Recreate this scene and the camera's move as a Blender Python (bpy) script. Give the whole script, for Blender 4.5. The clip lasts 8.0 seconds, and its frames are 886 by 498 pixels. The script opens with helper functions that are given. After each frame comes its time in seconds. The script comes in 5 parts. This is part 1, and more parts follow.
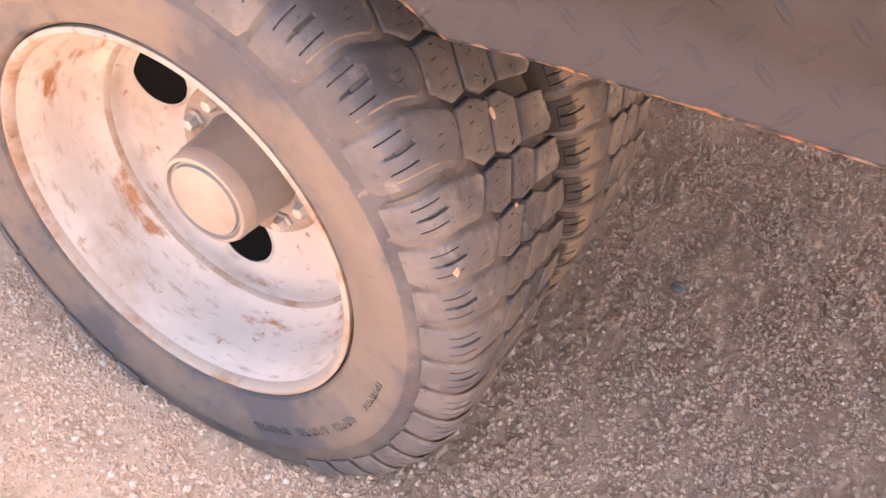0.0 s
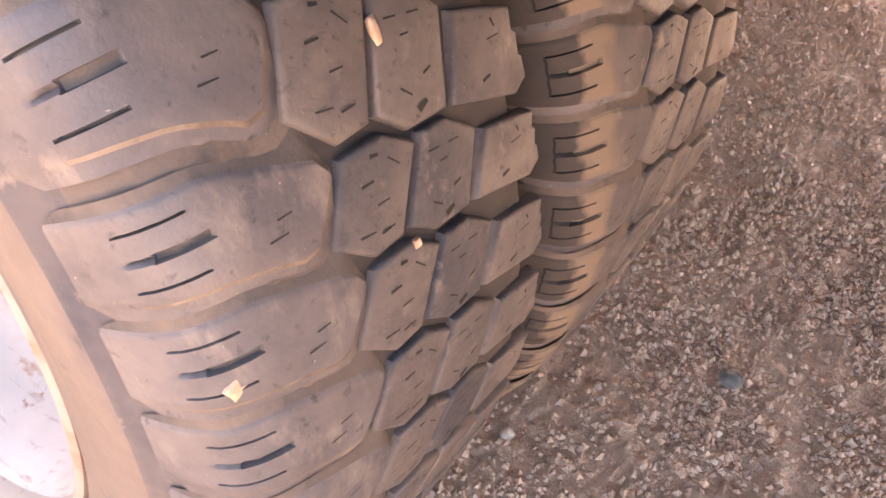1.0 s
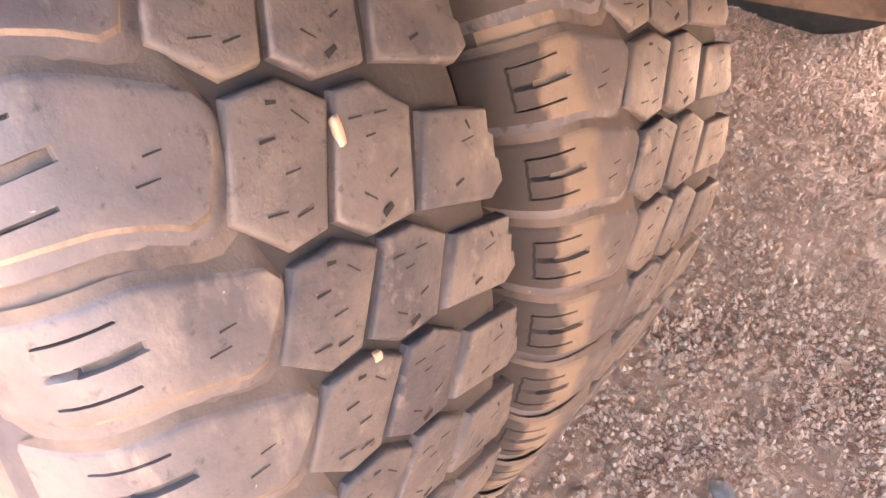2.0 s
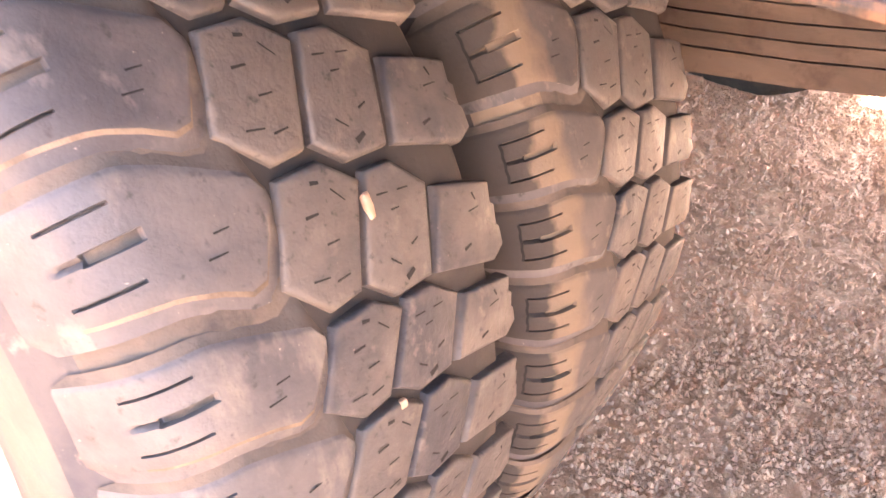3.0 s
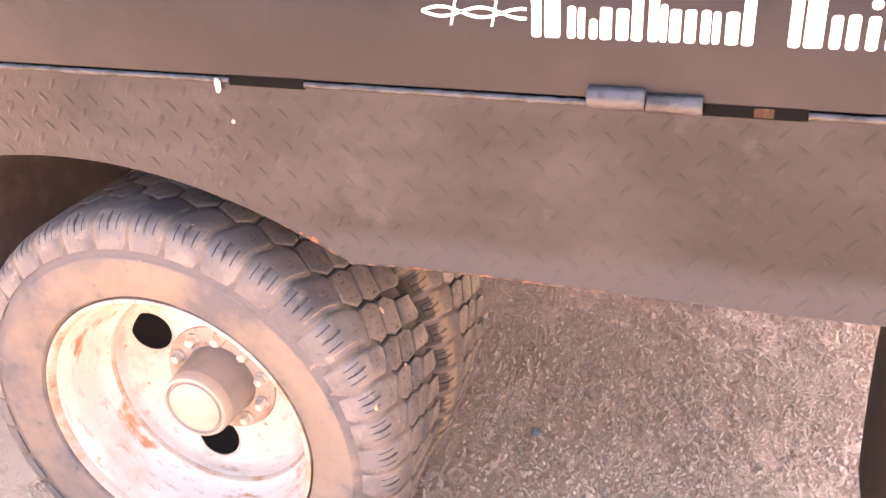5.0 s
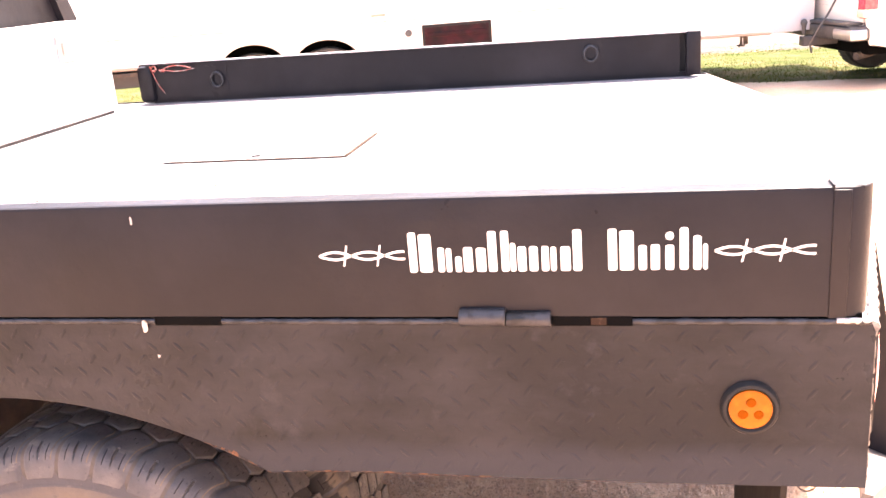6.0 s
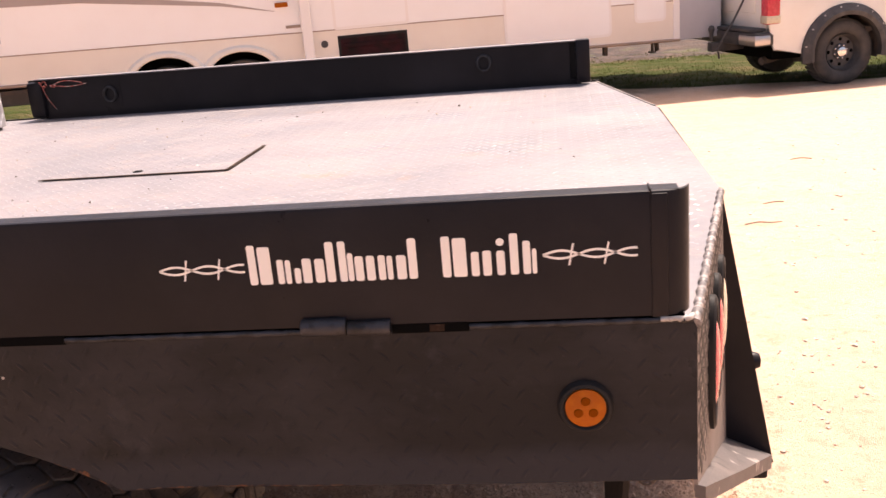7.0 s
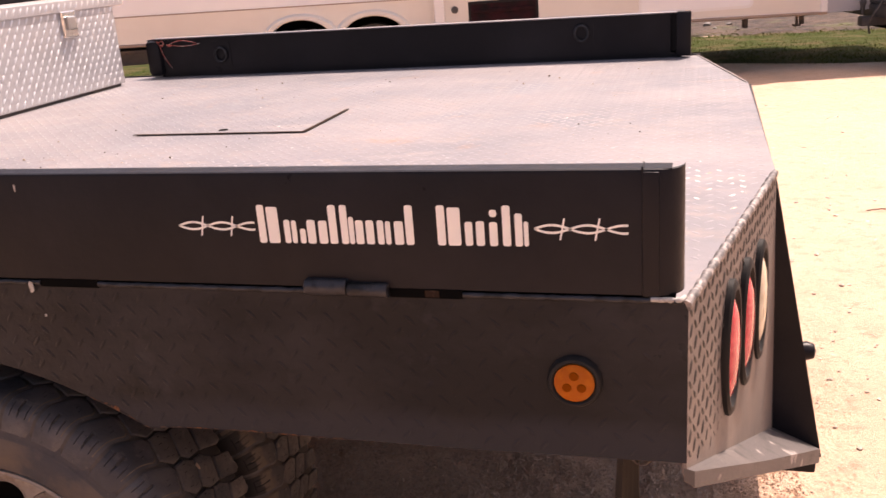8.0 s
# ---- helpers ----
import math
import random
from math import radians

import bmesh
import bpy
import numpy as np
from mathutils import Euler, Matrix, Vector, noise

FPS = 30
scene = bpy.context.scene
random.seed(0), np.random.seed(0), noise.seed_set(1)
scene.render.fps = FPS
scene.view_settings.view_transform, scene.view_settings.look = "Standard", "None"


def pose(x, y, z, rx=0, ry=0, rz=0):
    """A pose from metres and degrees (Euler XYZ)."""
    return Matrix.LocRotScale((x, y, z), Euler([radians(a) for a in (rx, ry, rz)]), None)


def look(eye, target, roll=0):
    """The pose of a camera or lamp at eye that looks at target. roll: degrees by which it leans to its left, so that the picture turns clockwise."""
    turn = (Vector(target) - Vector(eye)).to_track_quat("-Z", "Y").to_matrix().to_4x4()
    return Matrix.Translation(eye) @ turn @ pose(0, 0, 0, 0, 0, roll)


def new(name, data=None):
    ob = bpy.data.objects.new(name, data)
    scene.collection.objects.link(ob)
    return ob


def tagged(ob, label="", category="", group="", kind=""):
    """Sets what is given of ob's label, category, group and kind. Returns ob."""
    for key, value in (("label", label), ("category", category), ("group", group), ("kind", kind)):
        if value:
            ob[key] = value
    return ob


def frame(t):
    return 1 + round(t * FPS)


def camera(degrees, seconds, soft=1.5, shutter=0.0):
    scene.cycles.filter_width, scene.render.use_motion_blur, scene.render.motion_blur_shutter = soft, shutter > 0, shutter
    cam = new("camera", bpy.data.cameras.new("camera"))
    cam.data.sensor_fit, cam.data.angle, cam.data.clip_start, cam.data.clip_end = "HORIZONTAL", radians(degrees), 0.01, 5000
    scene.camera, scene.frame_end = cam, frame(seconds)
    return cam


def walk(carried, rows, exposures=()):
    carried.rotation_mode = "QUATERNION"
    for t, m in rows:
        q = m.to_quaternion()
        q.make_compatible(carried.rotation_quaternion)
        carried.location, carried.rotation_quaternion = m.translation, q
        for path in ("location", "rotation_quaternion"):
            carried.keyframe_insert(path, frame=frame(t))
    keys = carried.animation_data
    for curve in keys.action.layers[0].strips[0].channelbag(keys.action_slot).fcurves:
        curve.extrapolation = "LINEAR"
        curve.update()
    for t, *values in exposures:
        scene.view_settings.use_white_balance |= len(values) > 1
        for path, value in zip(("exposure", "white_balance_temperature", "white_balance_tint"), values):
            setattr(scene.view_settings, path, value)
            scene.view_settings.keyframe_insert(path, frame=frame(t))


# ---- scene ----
cam = camera(51.14, 8.0, soft=1.5, shutter=0.12)
ROWS = [  # seconds, x, y, z, yaw, pitch, roll
    (0.0, 0.0308, -0.4996, 1.1299, 28.89, -43.00, 1.49),
    (0.5, -0.0541, -0.2434, 0.9288, 30.62, -43.06, 2.16),
    (1.0, -0.0757, -0.0876, 0.8102, 32.34, -43.05, 5.78),
    (1.5, -0.0802, -0.0541, 0.8024, 35.06, -41.18, 5.57),
    (1.7, -0.0824, -0.0534, 0.8026, 34.44, -40.06, 6.38),
    (2.8, -0.0811, -0.0843, 0.8124, 29.52, -34.17, 8.00),
    (3.0, -0.0822, -0.1084, 0.8336, 30.04, -34.08, 7.65),
    (3.5, -0.0613, -0.2513, 0.9307, 28.14, -32.58, 4.06),
    (4.0, 0.0465, -0.5042, 1.1003, 22.09, -30.74, 1.27),
    (4.2, 0.1109, -0.6088, 1.1843, 23.31, -30.36, 0.05),
    (5.3, 0.2647, -1.0901, 1.4385, 17.65, -24.78, -4.24),
    (5.5, 0.2788, -1.1276, 1.4727, 15.25, -22.46, -4.00),
    (6.0, 0.2991, -1.1716, 1.5175, 12.09, -17.03, -4.49),
    (6.5, 0.3192, -1.1838, 1.5272, 10.44, -15.46, -4.46),
    (7.0, 0.4288, -1.1696, 1.5139, 7.70, -16.81, -4.84),
    (7.5, 0.5933, -1.1552, 1.5078, 10.03, -17.43, -4.08),
    (8.0, 0.6164, -1.1594, 1.5077, 16.45, -18.12, -4.34),
]
EXPOSURES = [(0.0, 3.62, 7050, 16), (0.5, 3.52, 7050, 15), (1.0, 4.0, 7000, 16), (1.5, 4.5, 6980, 16), (3.0, 4.8, 6980, 18), (3.5, 4.82, 7030, 19), (4.2, 4.25, 7100, 20), (5.5, 4.12, 7050, 20), (6.0, 3.3, 6980, 21), (6.5, 1.76, 7000, 23), (7.0, 1.0, 7150, 23), (7.5, 0.84, 7150, 26), (8.0, 0.82, 7200, 26)]
walk(cam, [(t, pose(x, y, z, 90 + pitch, 0, yaw) @ pose(0, 0, 0, 0, 0, roll)) for t, x, y, z, yaw, pitch, roll in ROWS], EXPOSURES)

# ---- light ----
SUN_AZ, SUN_EL = 26.0, 63.0  # degrees from +y towards +x, and above the ground
world = bpy.data.worlds.new("world")
scene.world = world
world.use_nodes = True
wn = world.node_tree.nodes
sky = wn.new("ShaderNodeTexSky")
sky.sky_type, sky.sun_disc = "NISHITA", False
sky.dust_density, sky.ozone_density = 5.0, 0.0
sky.sun_elevation, sky.sun_rotation = radians(SUN_EL), radians(SUN_AZ)
wn["Background"].inputs["Strength"].default_value = 0.112
world.node_tree.links.new(sky.outputs["Color"], wn["Background"].inputs["Color"])
sun_way = Vector((math.sin(radians(SUN_AZ)) * math.cos(radians(SUN_EL)), math.cos(radians(SUN_AZ)) * math.cos(radians(SUN_EL)), math.sin(radians(SUN_EL))))
sun_data = bpy.data.lights.new("sun", "SUN")
sun_data.energy, sun_data.angle, sun_data.color = 4.5, radians(0.5), (1.0, 0.93, 0.83)
sun = new("sun", sun_data)
sun.matrix_world = look(sun_way * 30, (0, 0, 0))

# ---- materials ----
def shader(name, base, rough=0.6, metal=0.0, layers=(), bump=(), spec=0.5, rough_noise=None, coat=0.0, pieces=False):
    """base colour mixed with layers of (colour, scale, low, high, stretch); bump: (scale, strength, distance); pieces: each object of it has grain of its own."""
    m = bpy.data.materials.new(name)
    m.use_nodes = True
    nt = m.node_tree
    nodes, link = nt.nodes, nt.links.new
    bsdf = nodes["Principled BSDF"]
    bsdf.inputs["Roughness"].default_value = rough
    bsdf.inputs["Metallic"].default_value = metal
    bsdf.inputs["Specular IOR Level"].default_value = spec
    bsdf.inputs["Coat Weight"].default_value = coat
    where = nodes.new("ShaderNodeTexCoord").outputs["Object"]
    if pieces:
        info, spread, shift = nodes.new("ShaderNodeObjectInfo"), nodes.new("ShaderNodeMath"), nodes.new("ShaderNodeVectorMath")
        spread.operation, spread.inputs[1].default_value, shift.operation = "MULTIPLY", 40.0, "ADD"
        link(info.outputs["Random"], spread.inputs[0])
        link(where, shift.inputs[0])
        link(spread.outputs["Value"], shift.inputs[1])
        where = shift.outputs["Vector"]

    def noise_fac(scale, low, high, stretch=(1, 1, 1), detail=6.0):
        mp = nodes.new("ShaderNodeMapping")
        mp.inputs["Scale"].default_value = stretch
        link(where, mp.inputs["Vector"])
        nz = nodes.new("ShaderNodeTexNoise")
        nz.inputs["Scale"].default_value = scale
        nz.inputs["Detail"].default_value = detail
        nz.inputs["Roughness"].default_value = 0.62
        link(mp.outputs["Vector"], nz.inputs["Vector"])
        mr = nodes.new("ShaderNodeMapRange")
        mr.inputs["From Min"].default_value, mr.inputs["From Max"].default_value = low, high
        link(nz.outputs["Fac"], mr.inputs["Value"])
        return mr.outputs["Result"]

    rgb = nodes.new("ShaderNodeRGB")
    rgb.outputs[0].default_value = (*base, 1)
    colour = rgb.outputs[0]
    for lay in layers:
        c, scale, low, high = lay[:4]
        mix = nodes.new("ShaderNodeMix")
        mix.data_type = "RGBA"
        link(noise_fac(scale, low, high, lay[4] if len(lay) > 4 else (1, 1, 1)), mix.inputs["Factor"])
        link(colour, mix.inputs["A"])
        mix.inputs["B"].default_value = (*c, 1)
        colour = mix.outputs["Result"]
    link(colour, bsdf.inputs["Base Color"])
    if rough_noise:
        scale, a, b = rough_noise
        mr = nodes.new("ShaderNodeMapRange")
        mr.inputs["To Min"].default_value, mr.inputs["To Max"].default_value = a, b
        link(noise_fac(scale, 0.3, 0.7), mr.inputs["Value"])
        link(mr.outputs["Result"], bsdf.inputs["Roughness"])
    last = None
    for scale, strength, dist in bump:
        bp = nodes.new("ShaderNodeBump")
        bp.inputs["Strength"].default_value, bp.inputs["Distance"].default_value = strength, dist
        link(noise_fac(scale, 0.0, 1.0), bp.inputs["Height"])
        if last:
            link(last, bp.inputs["Normal"])
        last = bp.outputs["Normal"]
    if last:
        link(last, bsdf.inputs["Normal"])
    return m


DIRT = shader("dirt", (0.580, 0.379, 0.262), 0.95, layers=[((0.490, 0.312, 0.212), 2.5, 0.4, 0.7), ((0.415, 0.262, 0.174), 14, 0.52, 0.68), ((0.65, 0.465, 0.340), 40, 0.56, 0.74), ((0.33, 0.210, 0.147), 90, 0.55, 0.70), ((0.86, 0.72, 0.60), 420, 0.66, 0.70)], bump=[(120, 0.7, 0.006), (330, 0.8, 0.004), (700, 0.8, 0.002)], spec=0.5, rough_noise=(300, 0.3, 1.0))
STONE = shader("stone", (0.60, 0.47, 0.38), 0.65, layers=[((0.36, 0.28, 0.23), 35, 0.4, 0.6), ((0.78, 0.67, 0.57), 22, 0.52, 0.66)], bump=[(200, 0.4, 0.002)])
STONE_BROWN = shader("brown_stone", (0.44, 0.310, 0.232), 0.55, layers=[((0.30, 0.205, 0.150), 35, 0.4, 0.6), ((0.58, 0.45, 0.36), 22, 0.56, 0.68)], bump=[(200, 0.4, 0.002)])
STONE_DARK = shader("dark_stone", (0.13, 0.115, 0.105), 0.7, layers=[((0.20, 0.18, 0.165), 60, 0.45, 0.65)], bump=[(150, 0.4, 0.002)])
LODGED = shader("tan_lodged_stone", (0.48, 0.32, 0.225), 0.8, layers=[((0.37, 0.24, 0.155), 120, 0.42, 0.62)], bump=[(260, 0.4, 0.001)])
STONE_LIGHT = shader("light_stone", (0.60, 0.47, 0.37), 0.8, layers=[((0.44, 0.32, 0.24), 90, 0.4, 0.65)], bump=[(200, 0.4, 0.001)])
PAINT = shader("black_paint", (0.0112, 0.0098, 0.0118), 0.4, layers=[((0.0205, 0.0182, 0.0210), 2.6, 0.43, 0.74), ((0.045, 0.038, 0.036), 90, 0.74, 0.86)], bump=[(7, 0.25, 0.012), (40, 0.10, 0.004), (300, 0.12, 0.001)], rough_noise=(6, 0.26, 0.52), spec=0.15)
SKIRT = shader("dusty_black_tread_plate", (0.0125, 0.0122, 0.0142), 0.42, layers=[((0.0310, 0.0305, 0.0350), 3.2, 0.44, 0.70, (0.7, 1, 1.6)), ((0.043, 0.043, 0.049), 11, 0.58, 0.80), ((0.0060, 0.0058, 0.0066), 5, 0.58, 0.70), ((0.066, 0.061, 0.061), 120, 0.68, 0.80)], bump=[(5, 0.5, 0.016), (40, 0.14, 0.004), (300, 0.15, 0.001)], rough_noise=(6, 0.22, 0.55), spec=0.15)



def splash_band(m, colour, z0, z1):
    """A film of pale road dust thrown up along the foot of a plate, with a wavering upper edge."""
    nt = m.node_tree
    link = nt.links.new
    bsdf = nt.nodes["Principled BSDF"]
    before = bsdf.inputs["Base Color"].links[0].from_socket
    coord, split, wave = nt.nodes.new("ShaderNodeTexCoord"), nt.nodes.new("ShaderNodeSeparateXYZ"), nt.nodes.new("ShaderNodeTexNoise")
    wave.inputs["Scale"].default_value, wave.inputs["Detail"].default_value = 4.0, 5.0
    link(coord.outputs["Object"], split.inputs["Vector"])
    link(coord.outputs["Object"], wave.inputs["Vector"])
    add = nt.nodes.new("ShaderNodeMath")
    add.operation = "MULTIPLY_ADD"
    link(wave.outputs["Fac"], add.inputs[0])
    add.inputs[1].default_value = 0.06
    link(split.outputs["Z"], add.inputs[2])
    mr, mix = nt.nodes.new("ShaderNodeMapRange"), nt.nodes.new("ShaderNodeMix")
    mr.inputs["From Min"].default_value, mr.inputs["From Max"].default_value = z0 + 0.03, z1 + 0.03
    mr.inputs["To Min"].default_value, mr.inputs["To Max"].default_value = 0.75, 0.0
    link(add.outputs["Value"], mr.inputs["Value"])
    mix.data_type = "RGBA"
    link(mr.outputs["Result"], mix.inputs["Factor"])
    link(before, mix.inputs["A"])
    mix.inputs["B"].default_value = (*colour, 1)
    link(mix.outputs["Result"], bsdf.inputs["Base Color"])


splash_band(SKIRT, (0.026, 0.028, 0.036), 0.835, 0.865)
DECK = shader("worn_deck_paint", (0.170, 0.161, 0.174), 0.5, layers=[((0.245, 0.215, 0.218), 1.3, 0.42, 0.66), ((0.152, 0.156, 0.180), 1.7, 0.55, 0.72), ((0.285, 0.250, 0.245), 5, 0.58, 0.74, (0.35, 1, 1)), ((0.26, 0.215, 0.200), 16, 0.54, 0.74, (0.5, 1, 1)), ((0.25, 0.165, 0.130), 7, 0.64, 0.76), ((0.34, 0.17, 0.10), 60, 0.68, 0.74), ((0.52, 0.47, 0.44), 130, 0.69, 0.74)], bump=[(8, 0.2, 0.006), (240, 0.25, 0.001)], rough_noise=(6, 0.42, 0.8), spec=0.35)
DECK_LUG = shader("worn_deck_lug", (0.185, 0.172, 0.182), 0.42, layers=[((0.36, 0.325, 0.315), 1.7, 0.56, 0.68), ((0.30, 0.19, 0.14), 7, 0.60, 0.72), ((0.62, 0.58, 0.56), 30, 0.64, 0.72)], spec=0.6)
PANEL = shader("scuffed_tail_plate", (0.155, 0.126, 0.112), 0.6, layers=[((0.21, 0.168, 0.146), 7, 0.42, 0.66), ((0.11, 0.092, 0.085), 16, 0.58, 0.72)], bump=[(60, 0.2, 0.002), (240, 0.25, 0.001)])
EDGE = shader("scuffed_edge", (0.110, 0.096, 0.092), 0.5, layers=[((0.34, 0.29, 0.27), 34, 0.48, 0.62), ((0.030, 0.026, 0.026), 22, 0.54, 0.66)], bump=[(200, 0.3, 0.001)])
STEP = shader("dusty_step_plate", (0.092, 0.078, 0.074), 0.6, layers=[((0.165, 0.138, 0.125), 6, 0.50, 0.66), ((0.050, 0.043, 0.041), 12, 0.52, 0.64), ((0.30, 0.26, 0.24), 22, 0.62, 0.68)], bump=[(60, 0.3, 0.003), (240, 0.25, 0.001)])
LITTER = shader("brown_leaf_litter", (0.046, 0.027, 0.019), 0.95, layers=[((0.090, 0.056, 0.038), 1.6, 0.42, 0.66), ((0.020, 0.012, 0.010), 4, 0.48, 0.62), ((0.075, 0.085, 0.022), 0.9, 0.55, 0.68)], bump=[(9, 0.9, 0.06)])
CHIPPED = shader("lug_worn_to_bare_metal", (0.60, 0.53, 0.48), 0.5, layers=[((0.50, 0.27, 0.16), 26, 0.54, 0.64), ((0.24, 0.205, 0.20), 55, 0.50, 0.60)])
LUG_DARK = shader("lug_shade_black", (0.022, 0.019, 0.018), 0.5, layers=[((0.09, 0.072, 0.062), 14, 0.56, 0.70)])
RUBBER = shader("dusty_rubber", (0.074, 0.066, 0.063), 0.75, layers=[((0.104, 0.089, 0.080), 13, 0.42, 0.66), ((0.036, 0.036, 0.042), 9, 0.48, 0.64), ((0.130, 0.110, 0.096), 60, 0.58, 0.72), ((0.030, 0.028, 0.029), 160, 0.60, 0.72), ((0.21, 0.175, 0.145), 330, 0.69, 0.74)], bump=[(24, 0.25, 0.006), (70, 0.3, 0.003), (300, 0.4, 0.0015)], spec=0.4, rough_noise=(20, 0.42, 0.8), pieces=True)
SHOULDER_RUBBER = shader("skylit_scuffed_shoulder_rubber", (0.080, 0.075, 0.078), 0.75, layers=[((0.118, 0.105, 0.101), 14, 0.46, 0.66), ((0.050, 0.048, 0.053), 8, 0.45, 0.64), ((0.150, 0.130, 0.116), 30, 0.58, 0.70, (1, 1, 0.5)), ((0.036, 0.034, 0.037), 120, 0.61, 0.72), ((0.25, 0.215, 0.19), 300, 0.69, 0.73)], bump=[(24, 0.3, 0.006), (300, 0.25, 0.0012)], spec=0.4, rough_noise=(20, 0.42, 0.8), pieces=True)
DEEP_RUBBER = shader("gap_shade_rubber", (0.036, 0.032, 0.030), 0.8, layers=[((0.066, 0.054, 0.045), 14, 0.50, 0.70)], bump=[(120, 0.3, 0.002)], spec=0.3)
SIDEWALL = shader("dusty_grey_sidewall", (0.080, 0.072, 0.071), 0.85, layers=[((0.122, 0.098, 0.080), 7, 0.50, 0.68), ((0.050, 0.049, 0.056), 10, 0.50, 0.66), ((0.165, 0.138, 0.115), 60, 0.60, 0.72)], bump=[(45, 0.5, 0.004), (300, 0.25, 0.001)], spec=0.3)
BEAD = shader("tan_dust_by_the_rim", (0.122, 0.099, 0.083), 0.9, layers=[((0.160, 0.128, 0.103), 10, 0.42, 0.66), ((0.064, 0.062, 0.068), 5, 0.44, 0.58), ((0.06, 0.055, 0.054), 40, 0.62, 0.72)], bump=[(45, 0.5, 0.004), (300, 0.25, 0.001)], spec=0.25)
GROOVE = shader("packed_dirt_rubber", (0.096, 0.081, 0.070), 0.9, layers=[((0.150, 0.118, 0.092), 12, 0.50, 0.70), ((0.045, 0.041, 0.041), 22, 0.52, 0.68)], bump=[(200, 0.4, 0.002)], spec=0.2)
MUD = shader("dried_mud_rubber", (0.150, 0.115, 0.085), 0.92, layers=[((0.185, 0.145, 0.108), 18, 0.42, 0.62), ((0.085, 0.069, 0.056), 26, 0.52, 0.66)], bump=[(160, 0.4, 0.002)], spec=0.2, pieces=True)


def mud_film(m, mud, deep):
    """Dried mud across the foot of the shoulder, with a wavering edge; below it the shade of the gap between the tyres
    is painted in as the deep tint.
    """
    nt = m.node_tree
    link = nt.links.new
    bsdf = nt.nodes["Principled BSDF"]
    colour = bsdf.inputs["Base Color"].links[0].from_socket
    coord, info, split = nt.nodes.new("ShaderNodeTexCoord"), nt.nodes.new("ShaderNodeObjectInfo"), nt.nodes.new("ShaderNodeSeparateXYZ")
    shift, wave, add = nt.nodes.new("ShaderNodeVectorMath"), nt.nodes.new("ShaderNodeTexNoise"), nt.nodes.new("ShaderNodeMath")
    shift.operation, add.operation, add.inputs[1].default_value = "MULTIPLY_ADD", "MULTIPLY_ADD", 0.038
    wave.inputs["Scale"].default_value, wave.inputs["Detail"].default_value = 34.0, 5.0
    link(coord.outputs["Object"], split.inputs["Vector"])
    link(info.outputs["Random"], shift.inputs[0])
    shift.inputs[1].default_value = (7.0, 5.0, 9.0)
    link(coord.outputs["Object"], shift.inputs[2])
    link(shift.outputs["Vector"], wave.inputs["Vector"])
    link(wave.outputs["Fac"], add.inputs[0])
    link(split.outputs["Y"], add.inputs[2])
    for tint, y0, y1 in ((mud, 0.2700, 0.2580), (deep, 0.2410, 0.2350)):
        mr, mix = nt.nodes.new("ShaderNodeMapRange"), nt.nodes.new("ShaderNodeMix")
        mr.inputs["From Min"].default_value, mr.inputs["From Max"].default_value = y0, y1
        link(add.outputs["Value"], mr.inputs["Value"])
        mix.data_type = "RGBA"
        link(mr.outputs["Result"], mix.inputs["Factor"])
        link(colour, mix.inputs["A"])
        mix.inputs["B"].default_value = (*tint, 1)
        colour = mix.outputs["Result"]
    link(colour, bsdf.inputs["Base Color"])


MUDDY_SHOULDER = shader("muddy_shoulder_rubber", (0.078, 0.071, 0.070), 0.85, layers=[((0.112, 0.098, 0.090), 14, 0.46, 0.66), ((0.050, 0.047, 0.050), 9, 0.48, 0.64), ((0.145, 0.122, 0.104), 60, 0.60, 0.72)], bump=[(24, 0.3, 0.006), (200, 0.35, 0.0015)], spec=0.3, pieces=True)
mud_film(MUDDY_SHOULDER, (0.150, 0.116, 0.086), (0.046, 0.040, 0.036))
SIPE = shader("sipe_shade_rubber", (0.012, 0.011, 0.011), 0.95)
RIM = shader("grey_wheel_paint", (0.375, 0.325, 0.288), 0.55, layers=[((0.46, 0.405, 0.362), 5, 0.42, 0.7), ((0.29, 0.228, 0.182), 7, 0.50, 0.70), ((0.24, 0.115, 0.055), 8, 0.60, 0.665, (1, 2.6, 1)), ((0.21, 0.11, 0.066), 45, 0.64, 0.72), ((0.28, 0.23, 0.195), 28, 0.56, 0.66, (1, 4, 1))], bump=[(30, 0.2, 0.003), (160, 0.2, 0.001)], rough_noise=(12, 0.5, 0.8), spec=0.35)
RIM_LIP = shader("rusty_wheel_lip", (0.27, 0.225, 0.19), 0.7, layers=[((0.20, 0.115, 0.068), 16, 0.5, 0.66), ((0.11, 0.06, 0.038), 50, 0.62, 0.74)], bump=[(160, 0.3, 0.002)], spec=0.25)
HUB = shader("hub_grey_steel", (0.20, 0.178, 0.162), 0.5, 0.2, layers=[((0.13, 0.113, 0.10), 12, 0.45, 0.7)], bump=[(200, 0.1, 0.001)])
CAP = shader("cream_hub_cap", (0.27, 0.215, 0.175), 0.45, layers=[((0.22, 0.172, 0.138), 20, 0.45, 0.7)], bump=[(250, 0.1, 0.001)])
NUT = shader("nut_steel", (0.42, 0.37, 0.32), 0.5, 0.1, layers=[((0.30, 0.23, 0.17), 60, 0.5, 0.7)])
VOID = shader("opening_shade_black", (0.0015, 0.0015, 0.0015), 0.95, spec=0.1)
STEEL = shader("bare_weld_steel", (0.034, 0.034, 0.040), 0.45, 0.3, layers=[((0.012, 0.011, 0.011), 40, 0.46, 0.60), ((0.06, 0.03, 0.018), 25, 0.68, 0.76)], bump=[(140, 0.6, 0.003)])
